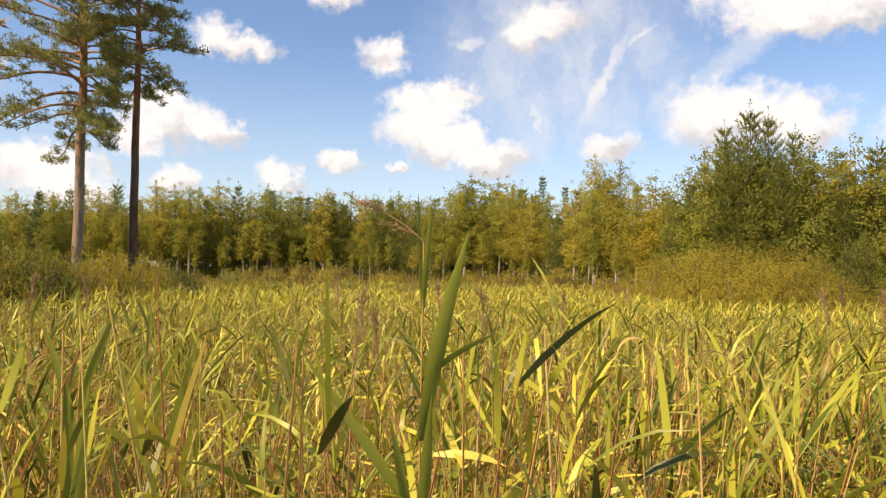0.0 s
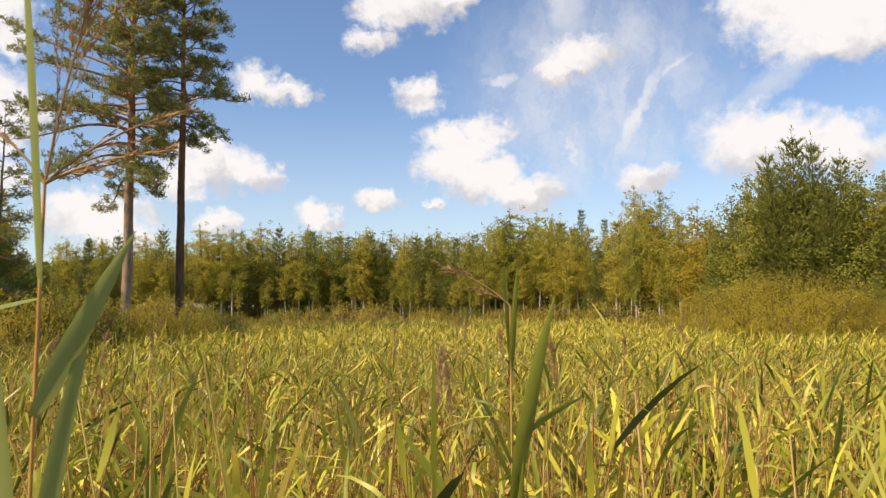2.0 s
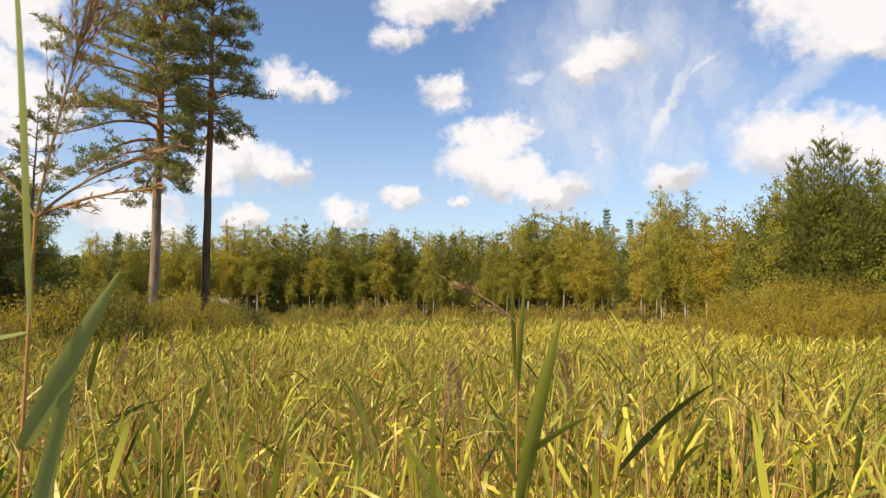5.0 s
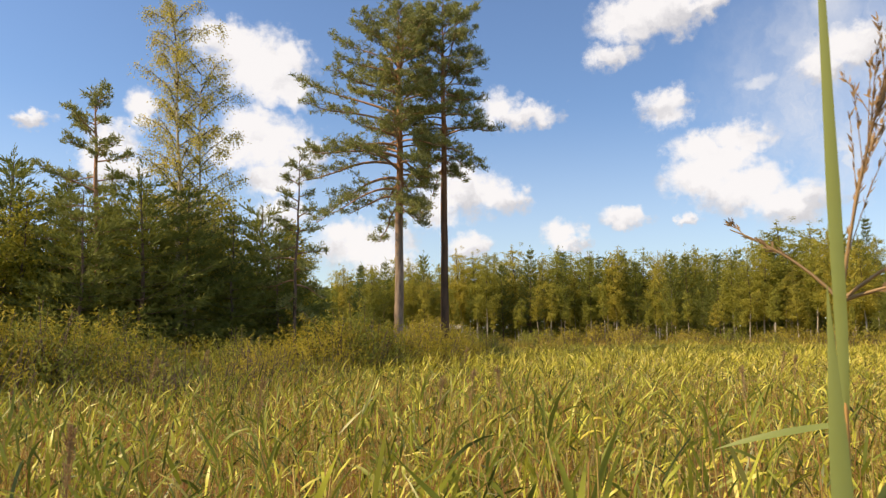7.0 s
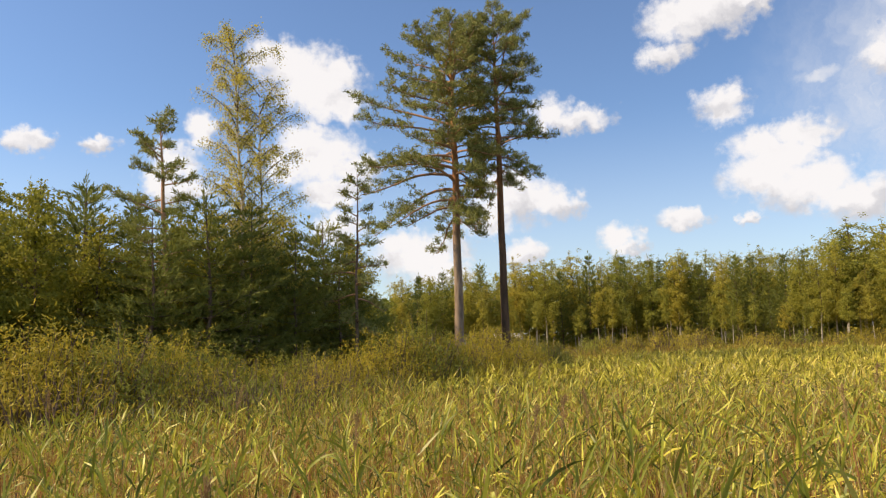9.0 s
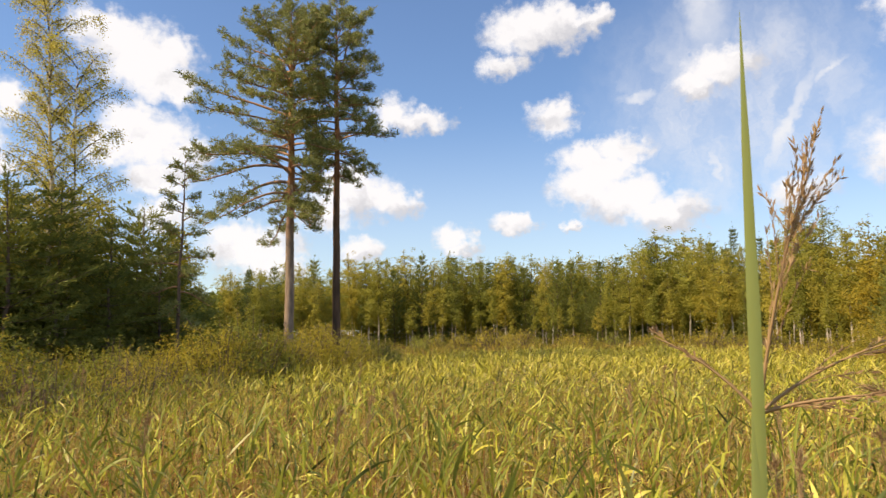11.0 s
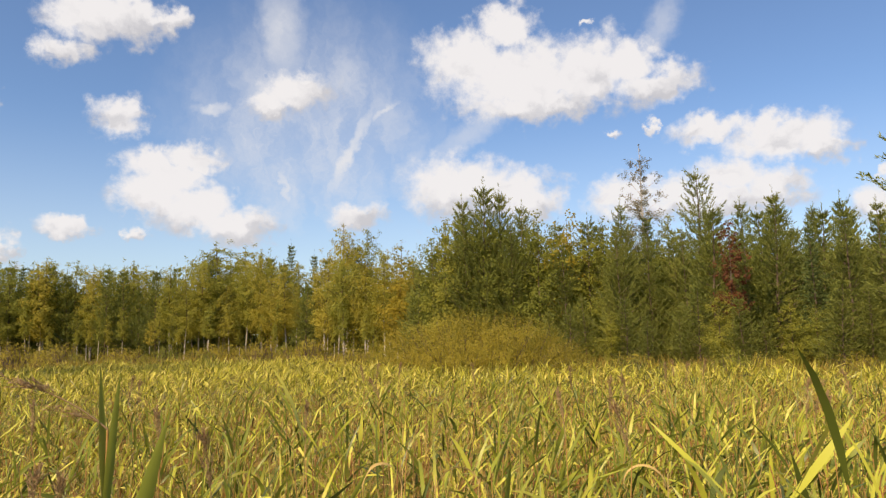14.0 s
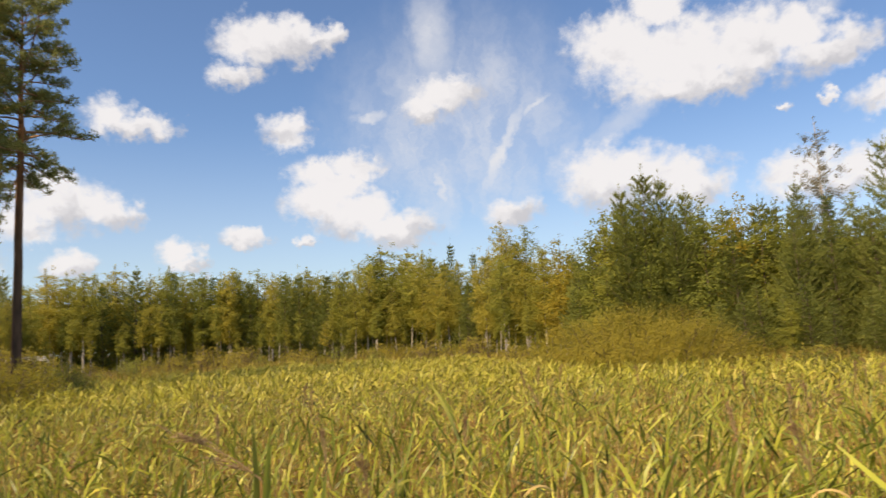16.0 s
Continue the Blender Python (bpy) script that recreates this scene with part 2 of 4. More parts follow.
SOIL = material("marsh_ground", [(0.05, 0.035, 0.02), (0.12, 0.085, 0.045), (0.17, 0.14, 0.06)], 0.9, 0, 1.2, 0.6, 0, 0)
BIRCH_LEAF = material("birch_leaf", [(0.176, 0.209, 0.055), (0.281, 0.308, 0.066), (0.391, 0.374, 0.077), (0.528, 0.418, 0.088)], 0.5, 0.45, 0.6, island=0.22, obj=0.55, gloss=0.1)
GOLD_LEAF = material("golden_leaf", [(0.20, 0.20, 0.045), (0.31, 0.28, 0.05), (0.42, 0.33, 0.055)], 0.5, 0.45, 0.6, island=0.22, obj=0.55, gloss=0.1)
ASPEN_LEAF = material("alder_leaf", [(0.187, 0.209, 0.0419), (0.303, 0.309, 0.0524), (0.443, 0.385, 0.0641)], 0.5, 0.45, 0.6, island=0.22, obj=0.55, gloss=0.1)
BARE_LEAF = material("sparse_leaf", [(0.11, 0.115, 0.08), (0.17, 0.17, 0.11), (0.23, 0.21, 0.14)], 0.6, 0.3, 0.6, island=0.6, obj=0.1, gloss=0.1)
RED_LEAF = material("red_leaf", [(0.11, 0.04, 0.025), (0.17, 0.065, 0.035), (0.20, 0.11, 0.05)], 0.5, 0.35, 0.6, island=0.6, obj=0.1, gloss=0.1)
NEEDLE = material("pine_needle", [(0.085, 0.12, 0.045), (0.155, 0.20, 0.058), (0.225, 0.26, 0.068), (0.29, 0.29, 0.075)], 0.5, 0.3, 0.8, island=0.4, obj=0.2, gloss=0.1)
OLIVE_LEAF = material("olive_leaf", [(0.13, 0.165, 0.045), (0.2, 0.235, 0.05), (0.275, 0.295, 0.06), (0.33, 0.325, 0.068)], 0.5, 0.4, 0.6, island=0.22, obj=0.55, gloss=0.1)
OLD_NEEDLE = material("old_pine_needle", [(0.115, 0.15, 0.08), (0.21, 0.255, 0.105), (0.31, 0.335, 0.115), (0.39, 0.375, 0.12)], 0.5, 0.3, 0.7, island=0.4, obj=0.0, gloss=0.1)
PALE_LEAF = material("pale_birch_leaf", [(0.291, 0.302, 0.0784), (0.448, 0.437, 0.101), (0.582, 0.515, 0.134), (0.672, 0.56, 0.179)], 0.5, 0.45, 0.6, island=0.6, obj=0.0, gloss=0.1)
SPRUCE = material("spruce_needle", [(0.0675, 0.108, 0.0473), (0.121, 0.176, 0.0607), (0.189, 0.23, 0.0743)], 0.55, 0.15, 0.8, island=0.5, obj=0.2, gloss=0.1)
EDGE_LEAF = material("thicket_leaf", [(0.18, 0.19, 0.035), (0.31, 0.295, 0.045), (0.41, 0.35, 0.06), (0.49, 0.37, 0.09)], 0.5, 0.45, 0.5, island=0.55, obj=0.2, gloss=0.1)
WILLOW = material("willow_leaf", [(0.24, 0.22, 0.05), (0.37, 0.33, 0.06), (0.46, 0.38, 0.08)], 0.55, 0.45, 0.5, island=0.6, obj=0.15, gloss=0.1)
PINE_BARK = material("pine_bark", [(0.12, 0.085, 0.065), (0.28, 0.175, 0.12), (0.43, 0.25, 0.14), (0.26, 0.18, 0.13)], 0.85, 0, 4, 0.8, 0, 0, stretch=(1, 1, 0.25))
PALE_TRUNK = material("pale_pine_trunk", [(0.07, 0.058, 0.05), (0.19, 0.153, 0.125), (0.32, 0.26, 0.21), (0.13, 0.107, 0.088)], 0.9, 0, 6, 1.0, 0, 0, stretch=(1, 1, 0.22), high=(((0.20, 0.09, 0.045), (0.48, 0.23, 0.10)), 7.0, 10.5))
DARK_TRUNK = material("dark_pine_trunk", [(0.02, 0.015, 0.012), (0.075, 0.05, 0.036), (0.13, 0.085, 0.06), (0.05, 0.035, 0.026)], 0.85, 0, 5, 0.9, 0, 0, stretch=(1, 1, 0.22), high=(((0.18, 0.085, 0.045), (0.40, 0.20, 0.09)), 7.0, 12.5))
DARK_BARK = material("dark_bark", [(0.05, 0.04, 0.035), (0.14, 0.105, 0.085), (0.22, 0.16, 0.125)], 0.9, 0, 5, 0.8, 0, 0.1, stretch=(1, 1, 0.25))
TWIG = material("twig", [(0.06, 0.045, 0.035), (0.13, 0.095, 0.07)], 0.85, 0, 6, 0, 0, 0.1)
# low stops hold dark green leaves and painted-in shade of turned-away blades
REED_GREEN = material("green_reed_leaf", [(0.027, 0.0449, 0.0122), (0.108, 0.15, 0.0285), (0.297, 0.345, 0.0529), (0.465, 0.492, 0.0762), (0.594, 0.567, 0.132)], 0.42, 0.2, 1.5, island=0.85, obj=0.0, gloss=0.32)
BIRCH_BARK = material("birch_bark", [(0.06, 0.06, 0.055), (0.48, 0.46, 0.41), (0.66, 0.64, 0.58)], 0.7, 0, 2.5, 0.3, 0, 0.15, stretch=(0.6, 0.6, 2.2))
VAN_WHITE = material("white_paint", [(0.74, 0.75, 0.76), (0.82, 0.82, 0.82)], 0.3, 0, 2, gloss=0.5, island=0, obj=0)
VAN_DARK = material("dark_glass", [(0.02, 0.022, 0.025), (0.05, 0.055, 0.06)], 0.12, 0, 2, gloss=0.5, island=0, obj=0)
RUBBER = material("rubber", [(0.02, 0.02, 0.02), (0.04, 0.04, 0.04)], 0.8, 0, 8, island=0, obj=0)


# ---- mesh tools ----
def at(az, d, z=0.0):
    """A place by azimuth (degrees clockwise from +y) and distance."""
    return np.array([math.sin(radians(az)) * d, math.cos(radians(az)) * d, z])


def mesh_of(name, groups, smooth=False):
    """groups: (verts n x 3, quads m x 4, material). One mesh with the groups joined."""
    groups = [g for g in groups if len(g[1])]
    me = bpy.data.meshes.new(name)
    v = np.concatenate([g[0] for g in groups]).astype(np.float32)
    starts = np.cumsum([0] + [len(g[0]) for g in groups])
    q = np.concatenate([g[1] + s for g, s in zip(groups, starts)]).astype(np.int32)
    me.vertices.add(len(v))
    me.vertices.foreach_set("co", v.ravel())
    me.loops.add(q.size)
    me.loops.foreach_set("vertex_index", q.ravel())
    me.polygons.add(len(q))
    me.polygons.foreach_set("loop_start", np.arange(0, q.size, 4, dtype=np.int32))
    mats = list(dict.fromkeys(g[2].name for g in groups))
    for n in mats:
        me.materials.append(bpy.data.materials[n])
    me.polygons.foreach_set("material_index", np.concatenate([np.full(len(g[1]), mats.index(g[2].name)) for g in groups]).astype(np.int32))
    if smooth:
        me.polygons.foreach_set("use_smooth", np.ones(len(q), dtype=bool))
    me.update(calc_edges=True)
    me.validate()
    return me


def part(name, me, parent=None, label="", m=None):
    ob = new(name, me)
    if parent is not None:
        ob.parent = parent
    if m is not None:
        ob.matrix_basis = m
    if label:
        tagged(ob, label)
    return ob


def unit(v):
    return v / np.maximum(np.linalg.norm(v, axis=-1, keepdims=True), 1e-9)


def cards(c, d, s, length, width):
    """Small pointed leaves: from c along d, s to the side."""
    n = len(c)
    length, width = np.broadcast_to(length, n)[:, None], np.broadcast_to(width, n)[:, None]
    v = np.stack([c, c + d * length * 0.45 + s * width, c + d * length, c + d * length * 0.45 - s * width], 1)
    return v.reshape(-1, 3), np.arange(4 * n).reshape(-1, 4)


def rand_dirs(rng, n, up=0.0):
    d = rng.normal(size=(n, 3))
    d[:, 2] += up
    return unit(d)


def leaves(rng, centres, length, width, up=0.0, out=None, loose=0.4):
    d = rand_dirs(rng, len(centres), up)
    s = unit(np.cross(d, rand_dirs(rng, len(centres))))
    if out is not None:
        n = unit(unit(out) + rng.normal(0, loose, out.shape))
        d = unit(np.cross(n, rand_dirs(rng, len(centres))))
        s = np.cross(n, d)
    k = rng.uniform(0.65, 1.3, len(centres))
    return cards(centres, d, s, length * k, width * k)


def tube(points, radii, sides=6):
    """A tapered limb along points."""
    p, r = np.asarray(points, float), np.asarray(radii, float)
    t = unit(np.gradient(p, axis=0))
    a = unit(np.cross(t, np.array([0.31, 0.95, 0.07])))
    b = np.cross(t, a)
    ang = np.arange(sides) * 2 * np.pi / sides
    v = p[:, None] + r[:, None, None] * (np.cos(ang)[None, :, None] * a[:, None] + np.sin(ang)[None, :, None] * b[:, None])
    i, j = np.meshgrid(np.arange(len(p) - 1), np.arange(sides), indexing="ij")
    k = (j + 1) % sides
    q = np.stack([i * sides + j, i * sides + k, (i + 1) * sides + k, (i + 1) * sides + j], -1).reshape(-1, 4)
    return v.reshape(-1, 3), q


def joined(pieces):
    v, q, n = [], [], 0
    for a, b in pieces:
        v.append(a)
        q.append(b + n)
        n += len(a)
    return (np.concatenate(v), np.concatenate(q)) if v else (np.zeros((0, 3)), np.zeros((0, 4), int))


# ---- ground ----
def ground():
    rng = np.random.default_rng(3)
    r = np.concatenate([np.linspace(0.5, 20, 20), np.geomspace(24, 3000, 26)])
    a = np.linspace(0, 2 * np.pi, 73)[:-1]
    R, A = np.meshgrid(r, a, indexing="ij")
    z = rng.normal(0, 0.02, R.shape) * (R < 80) * np.clip(R / 6, 0.1, 1) - 0.02
    v = np.stack([R * np.sin(A), R * np.cos(A), z], -1).reshape(-1, 3)
    v = np.concatenate([v, [[0, 0, 0]]])
    i, j = np.meshgrid(np.arange(len(r) - 1), np.arange(72), indexing="ij")
    k = (j + 1) % 72
    q = np.stack([i * 72 + j, i * 72 + k, (i + 1) * 72 + k, (i + 1) * 72 + j], -1).reshape(-1, 4)
    j = np.arange(0, 72, 2)
    cap = np.stack([np.full(36, len(v) - 1), j, j + 1, (j + 2) % 72], -1)
    tagged(part("ground", mesh_of("ground", [(v, np.concatenate([q, cap[:, [0, 3, 2, 1]]]), SOIL)], True)), "dark boggy ground under the reed bed and woods", "ground", kind="structure")


ground()


# ---- reeds ----
def ribbons(base, azim, tilt, curl, length, width, segs, twist=0.0, roll=0.0, kink=None):
    """Blades from base: azim their way, tilt from the vertical, curl the added droop to the tip (radians). kink: a sharp bend half way, for broken blades."""
    n = len(base)
    s = np.linspace(0, 1, segs + 1)
    mid = (s[1:] + s[:-1]) / 2
    th = tilt[:, None] + curl[:, None] * mid[None] ** 1.3
    if kink is not None:
        th = th + kink[:, None] * (mid > 0.5)[None]
    out = np.concatenate([np.zeros((n, 1)), np.cumsum(np.sin(th), 1)], 1) * (length[:, None] / segs)
    up = np.concatenate([np.zeros((n, 1)), np.cumsum(np.cos(th), 1)], 1) * (length[:, None] / segs)
    f = np.stack([np.sin(azim), np.cos(azim), 0 * azim], -1)
    c = base[:, None] + out[..., None] * f[:, None] + up[..., None] * np.array([0, 0, 1.0])
    prof = np.interp(s, [0, 0.12, 0.4, 0.75, 1], [0.45, 0.85, 1.0, 0.62, 0.03])
    side0 = np.stack([np.cos(azim), -np.sin(azim), 0 * azim], -1)
    tw = (np.broadcast_to(roll, n)[:, None] + np.broadcast_to(twist, n)[:, None] * s[None])[..., None]
    th2 = (tilt[:, None] + curl[:, None] * s[None] ** 1.3)[..., None]
    nrm = -np.cos(th2) * f[:, None] + np.sin(th2) * np.array([0, 0, 1.0])
    side = np.cos(tw) * side0[:, None] + np.sin(tw) * nrm
    w = (width[:, None] * 0.5 * prof[None])[..., None] * side
    v = np.stack([c - w, c + w], 2).reshape(-1, 3)
    k = 2 * (segs + 1)
    i = (np.arange(n) * k)[:, None] + 2 * np.arange(segs)[None]
    q = np.stack([i, i + 1, i + 3, i + 2], -1).reshape(-1, 4)
    return v, q


def stems(base, h, lean, radius, sides=3):
    n = len(base)
    s = np.array([0, 0.5, 1.0])
    c = base[:, None] + np.stack([lean[:, None, 0] * s**2, lean[:, None, 1] * s**2, h[:, None] * s], -1)
    ang = np.arange(sides) * 2 * np.pi / sides
    ring = np.stack([np.cos(ang), np.sin(ang), 0 * ang], -1)
    rad = radius[:, None] * np.array([1, 0.85, 0.35])
    v = (c[:, :, None] + rad[..., None, None] * ring[None, None]).reshape(-1, 3)
    base_i = (np.arange(n) * 3 * sides)[:, None, None]
    i, j = np.arange(2)[None, :, None], np.arange(sides)[None, None]
    k = (j + 1) % sides
    q = np.stack([base_i + i * sides + j, base_i + i * sides + k, base_i + (i + 1) * sides + k, base_i + (i + 1) * sides + j], -1).reshape(-1, 4)
    return v, q


def reed_patch(rng, xy, height, n_leaf, segs, leaf_len, leaf_wide, dry, thick=1.0, stem=True, wind=1.9, green=None, straw=0.0, dead=None):
    """Reeds on the points xy: stalks, green blades and dead ones low down."""
    n = len(xy)
    height = height * np.interp(np.hypot(xy[:, 0], xy[:, 1]), [1, 2.5, 5, 11, 20], [1.36, 1.24, 1.06, 0.86, 0.80])
    h = height * rng.uniform(0.72, 1.18, n) * (0.88 + 0.24 * patchy(xy, 0.6))
    base = np.concatenate([xy, np.zeros((n, 1))], 1)
    lean = np.stack([rng.normal(0.05, 0.12, n), rng.normal(0.0, 0.10, n)], -1) * h[:, None]
    groups = []
    if stem:
        v, q = stems(base, h, lean, rng.uniform(0.0036, 0.0062, n) * thick)
        groups.append((v, q, REED_STEM))

    def blades(count, lo, hi, mat, length, wide, t0, t1, c0, c1):
        idx = np.repeat(np.arange(n), count)
        m = len(idx)
        s = rng.uniform(lo, hi, m)
        b = base[idx] + np.stack([lean[idx, 0] * s**2, lean[idx, 1] * s**2, h[idx] * s], -1)
        az = np.where(rng.random(m) < 0.2, rng.normal(wind, 0.8, m), rng.uniform(0, 2 * np.pi, m))
        kink = np.where(rng.random(m) < 0.16, rng.uniform(0.7, 1.9, m), 0.0)
        v, q = ribbons(b, az, rng.uniform(t0, t1, m), rng.uniform(c0, c1, m), length * rng.uniform(0.5, 1.35, m), wide * rng.uniform(0.45, 1.4, m), segs, rng.normal(0, 1.2, m), rng.normal(0, 0.7, m), kink)
        groups.append((v, q, mat))

    top = (n_leaf + 1) // 2
    blades(top, 0.7, 1.0, REED_GREEN if stem else REED_LEAF, leaf_len, leaf_wide, 0.1, 0.95, -0.15, 1.0)
    blades(n_leaf - top, 0.45, 0.9, green or REED_LEAF, leaf_len * 1.1, leaf_wide, 0.35, 1.45, 0.0, 1.3)
    if dry:
        blades(dry, 0.12, 0.75, dead or REED_DRY, leaf_len * 0.8, leaf_wide * 0.5, 0.2, 1.6, 0.3, 1.8)
    if straw:
        # last year's bare stalks, leaning every way
        m = int(n * straw)
        c = np.concatenate([xy[rng.integers(n, size=m)] + rng.normal(0, 0.06, (m, 2)), np.zeros((m, 1))], 1)
        g = height[rng.integers(n, size=m)] * rng.uniform(0.6, 1.05, m)
        v, q = stems(c, g, rng.normal(0, 0.16, (m, 2)) * g[:, None], rng.uniform(0.002, 0.0036, m) * thick)
        groups.append((v, q, STRAW))
    return groups


def scatter(rng, r0, r1, a0, a1, per_m2):
    n = int(radians(a1 - a0) / 2 * (r1**2 - r0**2) * per_m2)
    r = np.sqrt(rng.uniform(r0**2, r1**2, n))
    a = np.radians(rng.uniform(a0, a1, n))
    xy = np.stack([r * np.sin(a), r * np.cos(a)], -1)
    return xy[rng.random(n) < 0.2 + 0.8 * patchy(xy)]


def patchy(xy, k=1.0):
    """A smooth field from 0 to 1 over the marsh: thick and thin stands."""
    x, y = xy[:, 0] * k, xy[:, 1] * k
    f = np.sin(2.1 * x + 1.3 * np.sin(1.7 * y)) + np.sin(2.6 * y + 1.1 * np.sin(1.9 * x + 1)) + 0.7 * np.sin(4.3 * x - 3.1 * y)
    return np.clip(f / 4.2 + 0.5, 0, 1)


def edge(az):
    """How far the reed bed reaches, by azimuth."""
    return np.interp(az, [-75, -50, -34, -27, -20, -5, 8, 16, 30, 45, 75], [13, 14, 17, 24, 34, 46, 44, 31, 25, 24, 22])


def in_bed(xy, pad=0.0):
    az, d = np.degrees(np.arctan2(xy[:, 0], xy[:, 1])), np.hypot(xy[:, 0], xy[:, 1])
    clear = np.hypot(np.clip(xy[:, 0], -0.65, 0.22) - xy[:, 0], np.clip(xy[:, 1], -0.2, 0.25) - xy[:, 1])
    return (d < edge(az) + pad) & (clear > 0.95)


def reed_bed():
    rng = np.random.default_rng(11)
    near = scatter(rng, 0.9, 7.0, -68, 64, 150)
    near = near[in_bed(near)]

    def way_of(xy):
        return np.degrees(np.arctan2(xy[:, 0], xy[:, 1])) + rng.normal(0, 6, len(xy))

    a = way_of(near)
    brown, lush = a + rng.normal(0, 6, len(a)) < -20, a > 24
    ob = part("reed_bed", mesh_of("reed_bed", reed_patch(rng, near[~brown & ~lush], 1.0, 4, 4, 0.225, 0.0155, 4, straw=1.5)))
    tagged(ob, "dense yellow-green reeds with brown stalks and dead leaves", "reeds", "reed beds", "stuff")
    ob = part("reed_bed", mesh_of("reed_bed", reed_patch(rng, near[brown], 0.95, 3, 4, 0.24, 0.015, 6, straw=1.3, dead=BROWN_DRY)))
    tagged(ob, "browner, drier reeds mixed with sedge", "reeds", "reed beds", "stuff")
    ob = part("reed_bed", mesh_of("reed_bed", reed_patch(rng, near[lush], 1.0, 4, 4, 0.26, 0.0185, 2, straw=0.3, green=REED_GREEN)))
    tagged(ob, "fresh green reeds with few dead leaves", "reeds", "reed beds", "stuff")
    mid = scatter(rng, 7.0, 17.0, -66, 64, 70)
    mid = mid[in_bed(mid)]
    a = way_of(mid)
    lush, brown = a > 24, a < -23
    ob = part("reed_bed", mesh_of("reed_bed", reed_patch(rng, mid[brown], 0.96, 3, 2, 0.27, 0.019, 4, 1.5, straw=0.3, dead=BROWN_DRY)))
    tagged(ob, "half-dry brownish reeds towards the thicket", "reeds", "reed beds", "stuff")
    ob = part("reed_bed", mesh_of("reed_bed", reed_patch(rng, mid[~lush & ~brown], 0.98, 4, 2, 0.25, 0.019, 1, 1.5, straw=0.5)))
    tagged(ob, "yellow-green reeds in the middle of the marsh", "reeds", "reed beds", "stuff")
    ob = part("reed_bed", mesh_of("reed_bed", reed_patch(rng, mid[lush], 0.98, 4, 2, 0.26, 0.019, 1, 1.5, straw=0.15, green=REED_GREEN)))
    tagged(ob, "green reeds towards the young pines", "reeds", "reed beds", "stuff")
    far = scatter(rng, 17.0, 47.0, -66, 64, 20)
    far = far[in_bed(far)]
    ob = part("reed_bed", mesh_of("reed_bed", reed_patch(rng, far, 0.98, 5, 2, 0.34, 0.03, 2, 1.5, False)))
    tagged(ob, "far yellow-green reeds before the wood's edge", "reeds", "reed beds", "stuff")
    back = np.concatenate([scatter(rng, 1.6, 6.0, 64, 292, 45), scatter(rng, 6.0, 16.0, 64, 292, 12)])
    ob = part("reed_bed", mesh_of("reed_bed", reed_patch(rng, back, 0.9, 4, 2, 0.3, 0.02, 1, 1.5)))
    tagged(ob, "reeds round the path behind the view", "reeds", "reed beds", "stuff")
    # brown sedge between the reeds and the woods
    xy = scatter(rng, 12, 64, -70, 66, 4)
    az, d = np.degrees(np.arctan2(xy[:, 0], xy[:, 1])), np.hypot(xy[:, 0], xy[:, 1])
    xy = xy[(d > edge(az) - 2) & (d < edge(az) + 18)]
    n = len(xy)
    idx = np.repeat(np.arange(n), 7)
    m = len(idx)
    b = np.concatenate([xy[idx] + rng.normal(0, 0.12, (m, 2)), np.zeros((m, 1))], 1)
    v, q = ribbons(b, rng.uniform(0, 6.28, m), rng.uniform(0.0, 0.35, m), rng.uniform(0.1, 1.0, m), rng.uniform(0.5, 1.1, m), np.full(m, 0.035), 2)
    ob = part("sedge", mesh_of("sedge", [(v, q, SEDGE)]))
    tagged(ob, "brownish sedge and dry grass along the wood's edge", "grass", "", "stuff")


reed_bed()


# ---- trees ----
def wavy(rng, foot, top, n, amount):
    s = np.linspace(0, 1, n)[:, None]
    p = np.asarray(foot) * (1 - s) + np.asarray(top) * s
    wob = np.cumsum(rng.normal(0, amount, (n, 3)), 0) * np.array([1, 1, 0])
    return p + (wob - wob[-1] * s) * np.sin(np.pi * s)


def along(s, hs, line):
    return np.array([np.interp(s, hs, line[:, k]) for k in range(3)])


